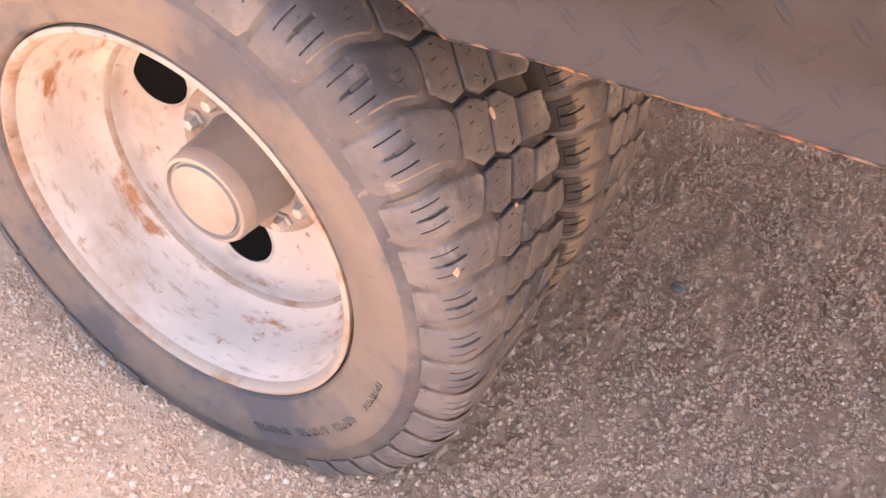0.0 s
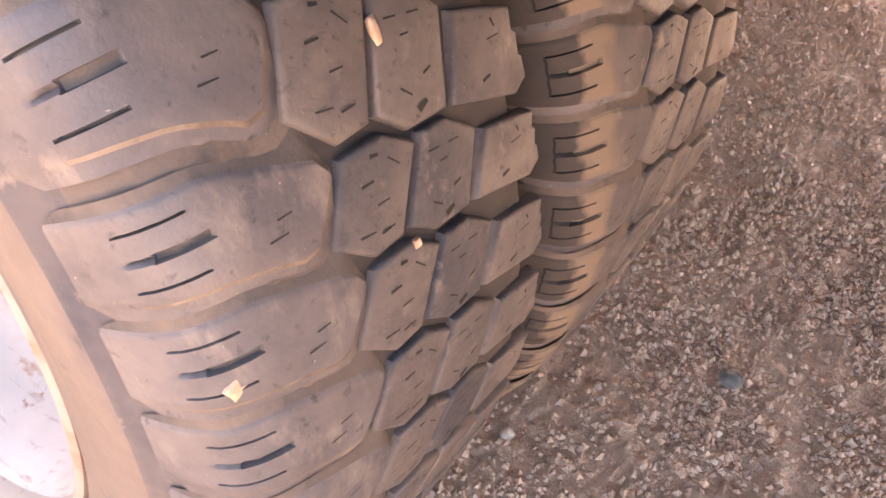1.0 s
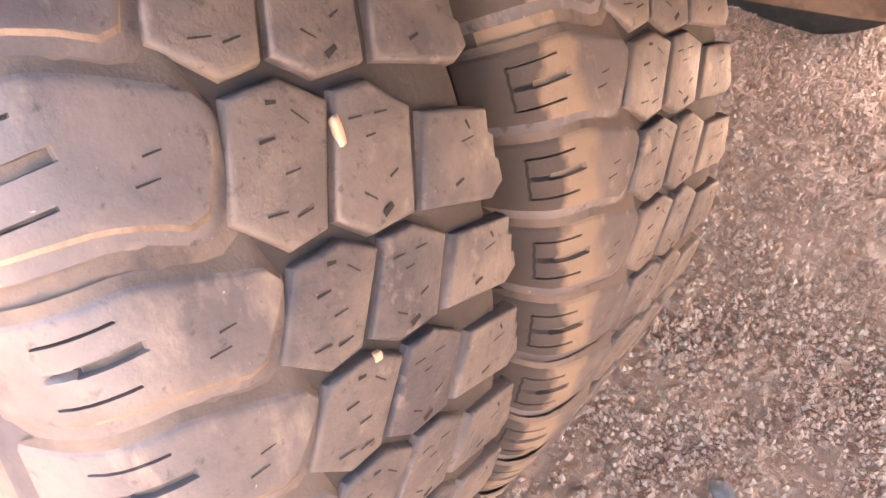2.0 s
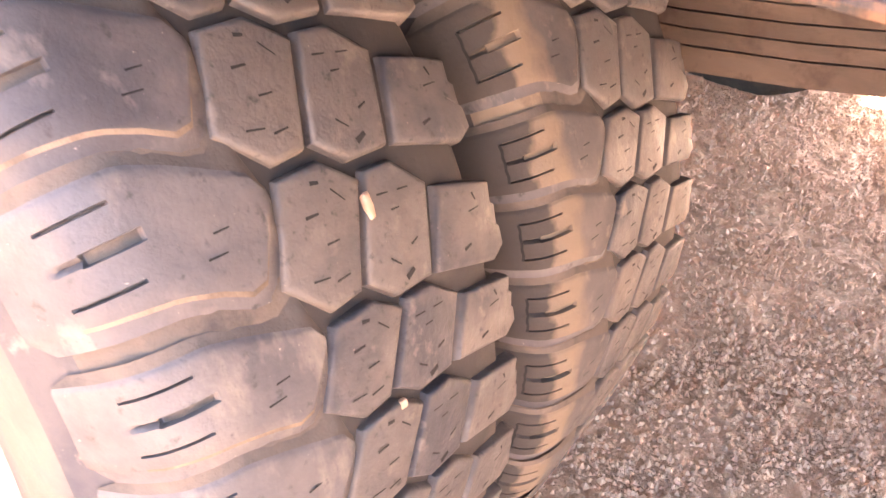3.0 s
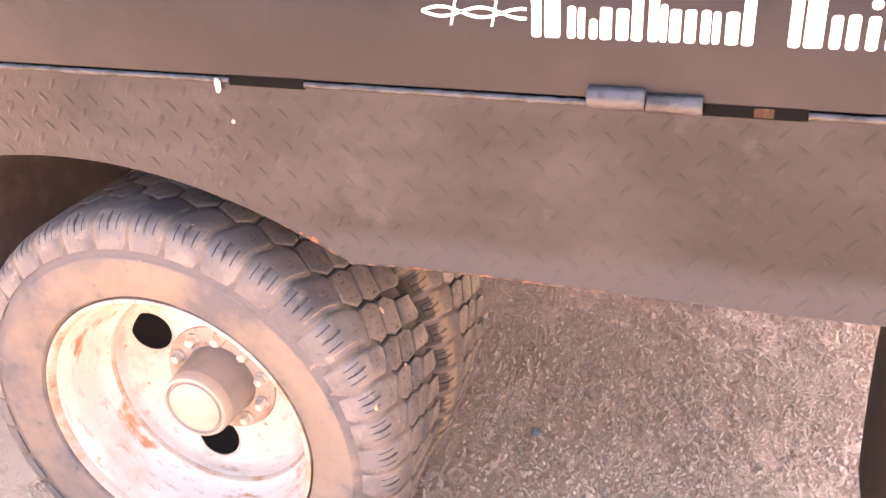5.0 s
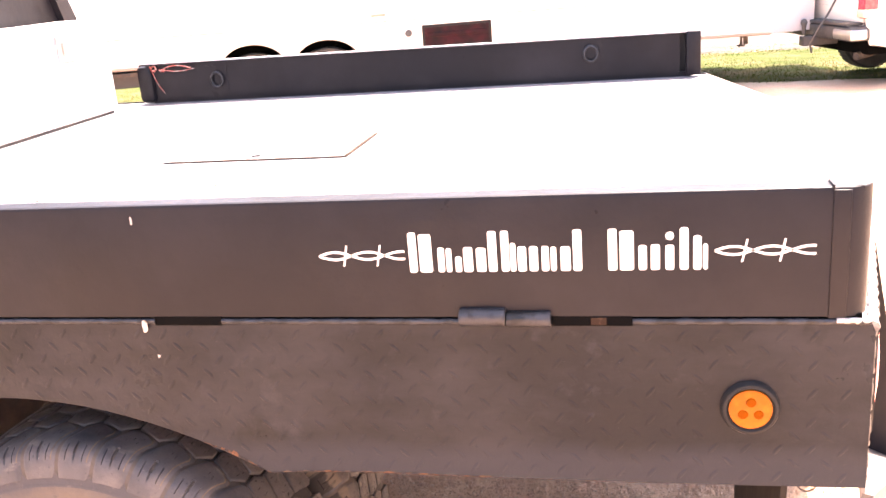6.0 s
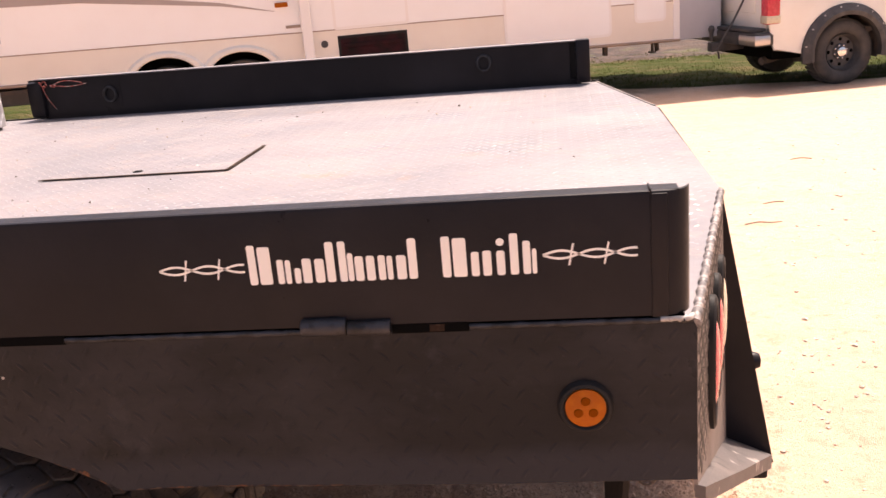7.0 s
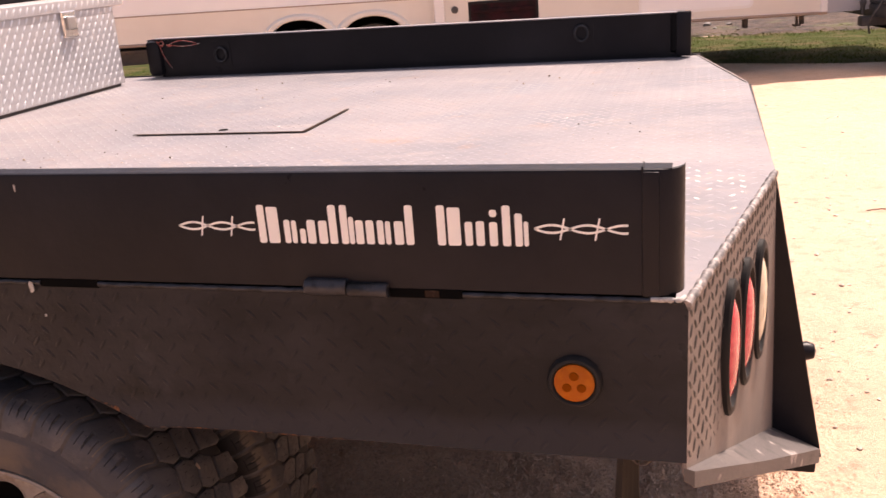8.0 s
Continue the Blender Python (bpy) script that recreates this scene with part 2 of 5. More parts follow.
RUSTY = shader("rusty_spring_steel", (0.074, 0.053, 0.040), 0.85, layers=[((0.122, 0.087, 0.064), 18, 0.42, 0.66, (0.3, 1, 1)), ((0.06, 0.038, 0.028), 40, 0.52, 0.68)], bump=[(160, 0.4, 0.002)])
FRAME = shader("dirty_frame_steel", (0.06, 0.05, 0.045), 0.75, layers=[((0.14, 0.1, 0.07), 9, 0.45, 0.7)], bump=[(80, 0.3, 0.003)])
ORANGE_RUST = shader("orange_edge_rust", (0.085, 0.045, 0.026), 0.9, layers=[((0.16, 0.060, 0.022), 45, 0.50, 0.60), ((0.105, 0.080, 0.064), 22, 0.54, 0.66), ((0.014, 0.012, 0.012), 75, 0.47, 0.55)], bump=[(200, 0.5, 0.002)])
WHITE = shader("white_vinyl", (0.82, 0.8, 0.77), 0.5, layers=[((0.7, 0.67, 0.63), 30, 0.6, 0.75)])
CHIP = shader("bare_primer_chip", (0.42, 0.39, 0.36), 0.6, layers=[((0.2, 0.16, 0.14), 120, 0.5, 0.66)])
SEAM = shader("dirty_seam", (0.028, 0.017, 0.012), 0.95, layers=[((0.07, 0.045, 0.032), 60, 0.5, 0.62)], spec=0.1)
AMBER = shader("amber_lens", (0.34, 0.076, 0.0), 0.3, layers=[((0.42, 0.112, 0.001), 60, 0.4, 0.7)], spec=0.2)
AMBER_DARK = shader("amber_bulb_shape", (0.19, 0.042, 0.001), 0.8, spec=0.05)
RED = shader("red_lens", (0.50, 0.012, 0.034), 0.25, layers=[((0.66, 0.045, 0.075), 30, 0.45, 0.65)], coat=0.5)
CLEAR = shader("clear_lens", (0.56, 0.49, 0.34), 0.2, layers=[((0.66, 0.60, 0.45), 40, 0.4, 0.6)], coat=0.5)
GROMMET = shader("black_rubber_grommet", (0.016, 0.015, 0.015), 0.6, bump=[(120, 0.2, 0.001)], spec=0.2)
FLAP = shader("mud_flap_rubber", (0.024, 0.021, 0.019), 0.9, layers=[((0.05, 0.042, 0.036), 6, 0.42, 0.7, (1, 1, 0.3))], bump=[(60, 0.2, 0.003)], spec=0.05)
ALU = shader("bright_tread_aluminium", (0.55, 0.52, 0.52), 0.36, 0.45, layers=[((0.47, 0.44, 0.44), 12, 0.5, 0.7)], bump=[(60, 0.1, 0.002)], rough_noise=(10, 0.30, 0.5))
ALU_LUG = shader("lug_highlight_aluminium", (0.86, 0.83, 0.82), 0.3, 0.35, layers=[((0.75, 0.72, 0.71), 60, 0.5, 0.7)])
CHROME = shader("latch_chrome", (0.8, 0.78, 0.76), 0.18, 1.0)
COPPER = shader("red_wire", (0.34, 0.06, 0.045), 0.4, layers=[((0.42, 0.34, 0.30), 60, 0.5, 0.6)])
RV_WHITE = shader("cream_gelcoat", (0.90, 0.905, 0.90), 0.35, layers=[((0.87, 0.86, 0.84), 0.8, 0.4, 0.7)], bump=[(2, 0.05, 0.02)])
RV_TAN = shader("tan_gelcoat", (0.82, 0.77, 0.68), 0.4, layers=[((0.77, 0.71, 0.62), 0.9, 0.4, 0.7)])
RV_GREY = shader("grey_decal", (0.36, 0.31, 0.29), 0.4, layers=[((0.42, 0.37, 0.34), 1.0, 0.4, 0.7)])
RV_LINE = shader("brown_trim_line", (0.35, 0.26, 0.2), 0.5)
RV_END = shader("grey_end_wall", (0.52, 0.52, 0.54), 0.5, layers=[((0.46, 0.46, 0.48), 2, 0.4, 0.7)])
RV_DARK = shader("dark_red_compartment", (0.030, 0.004, 0.007), 0.6, layers=[((0.006, 0.003, 0.004), 4, 0.4, 0.6)], spec=0.15)
TRIM_WHITE = shader("white_trim", (0.85, 0.83, 0.8), 0.4)
PICKUP = shader("cream_white_car_paint", (0.84, 0.83, 0.77), 0.25, layers=[((0.79, 0.77, 0.70), 1.5, 0.45, 0.7)], coat=0.6)
PLASTIC = shader("grey_black_plastic", (0.05, 0.048, 0.048), 0.6, layers=[((0.09, 0.085, 0.08), 6, 0.45, 0.65)], bump=[(90, 0.2, 0.002)])
BUMPER = shader("dull_bumper_chrome", (0.55, 0.52, 0.5), 0.3, 0.8)
FAR_TYRE = shader("far_tyre_rubber", (0.05, 0.047, 0.045), 0.8, layers=[((0.09, 0.08, 0.07), 6, 0.4, 0.7)])
GRASS = shader("grass_blades", (0.050, 0.072, 0.015), 0.8, layers=[((0.105, 0.120, 0.028), 1.3, 0.42, 0.7), ((0.24, 0.19, 0.085), 2.2, 0.50, 0.68)], spec=0.03)
GRAIN = shader("dirt_crumb", (0.555, 0.363, 0.247), 0.5, layers=[((0.37, 0.238, 0.168), 60, 0.42, 0.62), ((0.64, 0.475, 0.365), 110, 0.62, 0.74)], spec=0.7)
TURF = shader("turf", (0.034, 0.046, 0.010), 0.9, layers=[((0.10, 0.078, 0.040), 2.0, 0.46, 0.68)], bump=[(20, 0.8, 0.03)], spec=0.05)
TWIG = shader("dry_twig", (0.30, 0.205, 0.15), 0.85, bump=[(90, 0.4, 0.003)])

# ---- mesh helpers ----
def part(name, bm, material, parent=None, label="", smooth=0.0):
    """Links a bmesh as one mesh object under a thing or a part."""
    me = bpy.data.meshes.new(name)
    bmesh.ops.recalc_face_normals(bm, faces=bm.faces[:])
    bm.to_mesh(me)
    bm.free()
    for m in material if isinstance(material, (list, tuple)) else (material,):
        me.materials.append(m)
    if smooth:
        me.shade_smooth()
        me.set_sharp_from_angle(angle=radians(smooth))
    ob = new(name, me)
    if parent is not None:
        ob.parent = parent
    return tagged(ob, label) if label else ob


def thing(name, label, category, at=(0, 0, 0), group="", kind=""):
    ob = new(name)
    ob.empty_display_size = 0.1
    ob.matrix_world = Matrix.Translation(at)
    return tagged(ob, label, category, group, kind)


def box(bm, x0, x1, y0, y1, z0, z1, bevel=0.0, slot=0, m=None):
    vs = [bm.verts.new((x, y, z)) for x in (x0, x1) for y in (y0, y1) for z in (z0, z1)]
    if m is not None:
        bmesh.ops.transform(bm, matrix=m, verts=vs)
    fs = [bm.faces.new([vs[i] for i in q]) for q in ((0, 1, 3, 2), (4, 6, 7, 5), (0, 4, 5, 1), (2, 3, 7, 6), (0, 2, 6, 4), (1, 5, 7, 3))]
    for f in fs:
        f.material_index = slot
    if bevel:
        bmesh.ops.bevel(bm, geom=list({e for f in fs for e in f.edges}), offset=bevel, segments=2, affect="EDGES", profile=0.5)
    return fs


def prism(bm, outline, origin, u, v, depth, slot=0, bevel=0.0):
    """A flat outline in the axes u, v from origin, given the thickness depth along u x v."""
    o, u, v = Vector(origin), Vector(u), Vector(v)
    n = u.cross(v).normalized() * depth
    a = [bm.verts.new(o + u * p[0] + v * p[1]) for p in outline]
    b = [bm.verts.new(w.co + n) for w in a]
    k = len(a)
    top = bm.faces.new(a)
    fs = [top, bm.faces.new(b[::-1])] + [bm.faces.new((a[i], b[i], b[(i + 1) % k], a[(i + 1) % k])) for i in range(k)]
    for f in fs:
        f.material_index = slot
    if bevel:
        bmesh.ops.bevel(bm, geom=list({e for f in fs[:2] for e in f.edges}), offset=bevel, segments=2, affect="EDGES", profile=0.5)
    return fs


def lathe(bm, profile, segs=64, axis="y", at=(0, 0, 0), slots=None, arc=(0.0, 360.0), closed=False):
    """Turns a profile of (radius, along) about an axis. slots: a material index for each step of the profile."""
    full = arc[1] - arc[0] >= 359.9
    n = segs if full else segs + 1
    rings = []
    for r, h in profile:
        ring = []
        for i in range(n):
            a = radians(arc[0] + (arc[1] - arc[0]) * i / segs)
            c, s = r * math.cos(a), r * math.sin(a)
            p = {"y": (c, h, s), "z": (c, s, h), "x": (h, c, s)}[axis]
            ring.append(bm.verts.new((p[0] + at[0], p[1] + at[1], p[2] + at[2])))
        rings.append(ring)
    if closed:
        rings.append(rings[0])
    for k in range(len(rings) - 1):
        for i in range(segs if full else segs):
            j = (i + 1) % n
            try:
                f = bm.faces.new((rings[k][i], rings[k][j], rings[k + 1][j], rings[k + 1][i]))
            except ValueError:
                continue
            if slots:
                f.material_index = slots[k]
    return rings


def tube(bm, path, radius, segs=8, slot=0):
    pts = [Vector(p) for p in path]
    rings = []
    for i, p in enumerate(pts):
        d = (pts[min(i + 1, len(pts) - 1)] - pts[max(i - 1, 0)]).normalized()
        a = d.orthogonal().normalized() if i == 0 else (side - d * side.dot(d)).normalized()
        side = a
        b = d.cross(a)
        rad = radius[i] if isinstance(radius, (list, tuple)) else radius
        rings.append([bm.verts.new(p + (a * math.cos(2 * math.pi * k / segs) + b * math.sin(2 * math.pi * k / segs)) * rad) for k in range(segs)])
    for r, q in zip(rings, rings[1:]):
        for k in range(segs):
            bm.faces.new((r[k], r[(k + 1) % segs], q[(k + 1) % segs], q[k])).material_index = slot
    bm.faces.new(rings[0][::-1]).material_index = slot
    bm.faces.new(rings[-1]).material_index = slot


def lug_mesh(name, spots, u, v, material, parent, label="", length=0.024, width=0.0065, height=0.0013):
    """Raised lens-shaped lugs of tread plate, at (origin, lean in degrees) on the plane of u and v."""
    u, v = Vector(u).normalized(), Vector(v).normalized()
    n = u.cross(v)
    verts, faces = [], []
    for o, lean in spots:
        c, s = math.cos(radians(lean)), math.sin(radians(lean))
        a, b = u * c + v * s, v * c - u * s
        o, k = Vector(o), len(verts)
        h = length / 2
        verts += [o - a * h, o - a * h * 0.45 - b * width / 2, o + a * h * 0.45 - b * width / 2, o + a * h, o + a * h * 0.45 + b * width / 2, o - a * h * 0.45 + b * width / 2]
        verts += [o - a * h * 0.55 + n * height, o + a * h * 0.55 + n * height]
        faces += [(k, k + 1, k + 6), (k + 1, k + 2, k + 7, k + 6), (k + 2, k + 3, k + 7), (k + 3, k + 4, k + 7), (k + 4, k + 5, k + 6, k + 7), (k + 5, k, k + 6)]
    me = bpy.data.meshes.new(name)
    me.from_pydata([tuple(p) for p in verts], [], faces)
    me.materials.append(material)
    me.shade_smooth()
    ob = new(name, me)
    ob.parent = parent
    tagged(ob, label, kind="stuff")
    return ob

# ---- ground ----
def smooth_field(nx, ny, cells, seed):
    """Value noise on a grid, with values from 0 to 1."""
    rng = np.random.default_rng(seed)
    cx, cy = cells
    g = rng.random((cx + 3, cy + 3))
    u, v = np.linspace(0, cx, nx), np.linspace(0, cy, ny)
    i, j = u.astype(int), v.astype(int)
    fu, fv = u - i, v - j
    fu, fv = fu * fu * (3 - 2 * fu), fv * fv * (3 - 2 * fv)
    a = g[np.ix_(i, j)] * (1 - fu)[:, None] + g[np.ix_(i + 1, j)] * fu[:, None]
    b = g[np.ix_(i, j + 1)] * (1 - fu)[:, None] + g[np.ix_(i + 1, j + 1)] * fu[:, None]
    return a * (1 - fv) + b * fv


def far_steps(start, sign):
    out, step, v = [], 0.02, start
    while abs(v) < 900:
        v += sign * step
        step *= 1.16
        out.append(v)
    return out


def fall(y):
    """The yard falls gently away beyond the truck."""
    return -0.031 * min(max(y - 1.8, 0.0), 14.0)


N = 800
GX0, GX1, GY0, GY1 = -1.25, 1.15, -0.55, 2.60  # the stretch beside and under the truck that is seen from near
gx = np.array(far_steps(GX0, -1)[::-1] + list(np.linspace(GX0, GX1, N)) + far_steps(GX1, 1))
gy = np.array(far_steps(GY0, -1)[::-1] + list(np.linspace(GY0, GY1, N)) + far_steps(GY1, 1))
nx, ny = len(gx), len(gy)
rough = np.zeros((nx, ny))
ix0, iy0 = int(np.argmin(abs(gx - GX0))), int(np.argmin(abs(gy - GY0)))
fine = np.zeros((N, N))
for cells, amp, seed in (((11, 11), 0.010, 1), ((38, 38), 0.006, 2), ((400, 400), 0.0022, 8)):
    fine += amp * (smooth_field(N, N, cells, seed) - 0.5)
# trodden crust: low ridges round flat pans, and crumbs standing on it
patch = np.clip(smooth_field(N, N, (17, 17), 15) * 1.4 + 0.1, 0.45, 1.0)
for cells, amp, seed in (((62, 62), 0.0040, 21), ((150, 150), 0.0018, 22)):
    fine += amp * patch * ((1 - abs(2 * smooth_field(N, N, cells, seed) - 1)) ** 3 - 0.3)
for cells, amp, seed in (((170, 170), 0.0110, 23), ((300, 300), 0.0120, 24)):
    fine += amp * patch * np.clip(smooth_field(N, N, cells, seed) - 0.62, 0, 1)
ramp = np.minimum(np.arange(N), N - 1 - np.arange(N))
taper = np.clip(np.minimum.outer(ramp, ramp) / 45, 0, 1)
rough[ix0:ix0 + N, iy0:iy0 + N] = (fine - 0.007) * taper
zz = rough + np.array([fall(v) for v in gy])[None, :]
X, Y = np.meshgrid(gx, gy, indexing="ij")
co = np.stack([X, Y, zz], -1).reshape(-1, 3)
idx = np.arange(nx * ny).reshape(nx, ny)
quads = np.stack([idx[:-1, :-1], idx[1:, :-1], idx[1:, 1:], idx[:-1, 1:]], -1).reshape(-1, 4)
me = bpy.data.meshes.new("ground")
me.from_pydata(co.tolist(), [], quads.tolist())
me.materials.append(DIRT)
me.shade_smooth()
ground = tagged(new("ground", me), "pinkish brown gravelly dirt yard with small clods", "ground", kind="structure")


def ground_z(x, y):
    i, j = min(int(np.searchsorted(gx, x)), nx - 1), min(int(np.searchsorted(gy, y)), ny - 1)
    return float(zz[i, j])


def stone_geo(rng, size, seed_dirs):
    """A rough stone of twenty faces: corners and faces about the origin."""
    flat = np.array([1.0, rng.uniform(0.7, 1.0), rng.uniform(0.45, 0.75)])
    pts = seed_dirs * (1 + rng.uniform(-0.22, 0.22, (len(seed_dirs), 1))) * flat * size / 2
    a = rng.uniform(0, 6.28)
    c, s = math.cos(a), math.sin(a)
    return pts @ np.array([[c, s, 0], [-s, c, 0], [0, 0, 1]])


ico_bm = bmesh.new()
bmesh.ops.create_icosphere(ico_bm, subdivisions=1, radius=1.0)
ICO_V = np.array([v.co[:] for v in ico_bm.verts])
ICO_F = np.array([[v.index for v in f.verts] for f in ico_bm.faces])
ico_bm.free()


def gravel(name, label, count, area, sizes, material, seed):
    rng = np.random.default_rng(seed)
    verts, faces = [], []
    for k in range(count):
        x, y = rng.uniform(area[0], area[1]), rng.uniform(area[2], area[3])
        size = sizes[0] + (sizes[1] - sizes[0]) * rng.random() ** 4
        p = stone_geo(rng, size, ICO_V) + np.array([x, y, ground_z(x, y) + size * 0.12])
        faces.append(ICO_F + len(verts) * len(ICO_V))
        verts.append(p)
    m = bpy.data.meshes.new(name)
    m.from_pydata(np.concatenate(verts).tolist(), [], np.concatenate(faces).tolist())
    m.materials.append(material)
    return tagged(new(name, m), label, "gravel", kind="stuff")


gravel("gravel", "loose small brown gravel scattered over the dirt", 9500, (-1.2, 1.0, -0.5, 2.5), (0.0025, 0.012), STONE_BROWN, 5)
gravel("gravel", "pale grit scattered over the dirt yard", 2200, (-1.2, 1.0, -0.5, 2.5), (0.002, 0.013), STONE_LIGHT, 6)
gravel("gravel", "pale grit and pebbles beside the outer tyre, thickened for skylight", 4200, (-1.2, 0.9, -0.5, 0.22), (0.002, 0.016), STONE_LIGHT, 10)
gravel("gravel", "sparse coarse gravel on the open yard", 5000, (-2.0, 7.0, 2.2, 9.0), (0.006, 0.034), STONE, 7)
gravel("gravel", "small gravel on the yard behind the truck", 3000, (0.95, 4.0, -0.6, 2.4), (0.004, 0.022), STONE, 9)


# crumbs of the crust, eight faces each, lying thick in some spots and thin in others
rng = np.random.default_rng(31)
OCT_V = np.array([(1, 0, 0), (-1, 0, 0), (0, 1, 0), (0, -1, 0), (0, 0, 1), (0, 0, -1)], float)
OCT_F = np.array([(0, 2, 4), (2, 1, 4), (1, 3, 4), (3, 0, 4), (2, 0, 5), (1, 2, 5), (3, 1, 5), (0, 3, 5)])
px_, py_ = rng.uniform(-1.2, 0.90, 250000), rng.uniform(-0.45, 2.50, 250000)
thick = smooth_field(N, N, (55, 55), 61)[np.searchsorted(gx, px_) - ix0, np.searchsorted(gy, py_) - iy0]
keep = rng.random(250000) < np.clip(thick * 1.5 - 0.15, 0.18, 0.95)
px_, py_ = px_[keep], py_[keep]
K = len(px_)
pz_ = zz[np.clip(np.searchsorted(gx, px_), 0, nx - 1), np.clip(np.searchsorted(gy, py_), 0, ny - 1)]
size_ = (0.0016 + 0.0040 * rng.random((K, 1, 1)) ** 1.9) * rng.uniform(0.7, 1.3, (K, 1, 3))
turn_ = rng.uniform(0, 6.28, K)
p = (OCT_V[None] * (1 + rng.uniform(-0.3, 0.3, (K, 6, 1)))) * size_
c_, s_ = np.cos(turn_)[:, None], np.sin(turn_)[:, None]
p = np.stack([p[:, :, 0] * c_ - p[:, :, 1] * s_ + px_[:, None], p[:, :, 0] * s_ + p[:, :, 1] * c_ + py_[:, None], p[:, :, 2] + pz_[:, None] + 0.0006], axis=2)
m = bpy.data.meshes.new("grit")
m.from_pydata(p.reshape(-1, 3).tolist(), [], (OCT_F[None] + 6 * np.arange(K)[:, None, None]).reshape(-1, 3).tolist())
m.materials.append(GRAIN)
tagged(new("grit", m), "fine brown grit strewn over the dirt", "grit", kind="stuff")


def pebble(x, y, size, material, label, seed):
    rng = np.random.default_rng(seed)
    bm = bmesh.new()
    bmesh.ops.create_icosphere(bm, subdivisions=2, radius=size / 2)
    for v in bm.verts:
        v.co *= 1 + 0.25 * noise.noise(v.co * 1.3 / size + Vector((seed * 3.1, 0, 0)))
        v.co.z *= 0.7
        v.co.x *= 1.15
    ob = part("pebble", bm, material, smooth=60)
    ob.matrix_world = pose(x, y, ground_z(x, y) + size * 0.28, 0, 0, rng.uniform(0, 360))
    return tagged(ob, label, "pebble", "pebbles on the dirt")


pebble(-0.158, 0.688, 0.025, STONE_DARK, "dark grey rounded pebble lying on the dirt", 1)
pebble(-0.319, 0.463, 0.016, STONE, "small greyish pebble beside the inner tyre", 2)

# ---- flatbed truck ----
WX, WZ, WR = -0.648, 0.390, 0.410  # rear axle and the tyres' radius
DECK_Z, SKIRT_TOP, RAIL_LOW, RAIL_TOP, WIDE = 1.037, 1.043, 1.052, 1.222, 2.576
FRONT = -2.70
truck = thing("flatbed_truck", "black steel flatbed truck with dual rear wheels, parked on the dirt", "truck", (WX, WIDE / 2, 0))
BASE = Matrix.Translation((-WX, -WIDE / 2, 0))


def bed(name, bm, material, label="", smooth=0.0, parent=None):
    """A part given in yard coordinates, hung under the truck or under one of its parts."""
    ob = part(name, bm, material, parent if parent is not None else truck, label, smooth)
    ob.matrix_parent_inverse = Matrix.Identity(4)
    ob.matrix_basis = Matrix.Identity(4) if parent is not None else BASE
    return ob


# deck
bm = bmesh.new()
outline = [(FRONT, 0.006), (0.594, 0.006), (0.755, 0.709), (0.747, WIDE - 0.695), (0.590, WIDE - 0.006), (FRONT, WIDE - 0.006)]
prism(bm, outline, (0, 0, DECK_Z - 0.006), (1, 0, 0), (0, 1, 0), 0.006)
deck = bed("deck", bm, DECK, "worn black tread-plate deck, dusty with rust spots")
spots, chipped = [], []
P = 0.0208  # half the pitch of the tread plate
for i in range(int((0.74 - FRONT) / P)):
    for j in range(int(WIDE / P)):
        x, y = FRONT + 0.02 + i * P, 0.03 + j * P
        if i % 2 == j % 2 and y < WIDE - 0.03 and x < 0.565 + 0.17 * min(1, min(y, WIDE - y) / 0.709) and not (-1.015 < x < -0.45 and 1.195 < y < 1.57):
            chip = 0.5 * noise.noise(Vector((x * 5, y * 5, 2.0))) + 0.5 * noise.noise(Vector((x * 31, y * 31, 4.0))) - 2.2 * max(0.0, math.hypot((x - 0.42) / 1.5, (y - 0.62) / 0.9) - 0.16)
            (chipped if chip > 0.10 else spots).append(((x, y, DECK_Z), 48 if i % 2 else -48))
lug_mesh("chipped_lug", chipped, (1, 0, 0), (0, 1, 0), CHIPPED, deck, "lugs worn to pale rusty metal", length=0.017, width=0.0058, height=0.0011)
lugs = lug_mesh("deck_lug", spots, (1, 0, 0), (0, 1, 0), DECK_LUG, deck, "raised lugs of the worn tread plate", height=0.0009)

# hatch lid, 2 mm proud, in a dark seam
bm = bmesh.new()
box(bm, -1.0, -0.468, 1.214, 1.556, DECK_Z + 0.0005, DECK_Z + 0.003)
hatch = bed("hatch", bm, DECK, "square tread-plate hatch lid with a finger hole")
bm = bmesh.new()
prism(bm, [(-1.008, 1.205), (-0.464, 1.205), (-0.458, 1.210), (-0.458, 1.558), (-0.469, 1.558), (-0.469, 1.2155), (-1.008, 1.2155)], (0, 0, DECK_Z + 0.0032), (1, 0, 0), (0, 1, 0), 0.0012)
bed("hatch_seam", bm, SEAM)
bm = bmesh.new()
lathe(bm, [(0.0001, DECK_Z + 0.0045), (0.014, DECK_Z + 0.0045), (0.014, DECK_Z + 0.003)], 20, "z", (-0.739, 1.258, 0))
bed("finger_hole", bm, VOID)
spots = [((-0.98 + i * P, 1.235 + j * P, DECK_Z + 0.003), 48 if i % 2 else -48) for i in range(24) for j in range(15) if i % 2 == j % 2]
lug_mesh("hatch_lug", spots, (1, 0, 0), (0, 1, 0), DECK_LUG, deck)


# side skirts
def arch_z(x):
    u = (x + 0.690) / 0.442
    return 0.915 - 0.118 * abs(u) ** 2.05


def skirt(y0, flip, lugged):
    bm = bmesh.new()
    pts = [(FRONT, 0.795), (-1.132, 0.796)]
    pts += [(-1.132 + 0.884 * k / 24, arch_z(-1.132 + 0.884 * k / 24)) for k in range(25)]
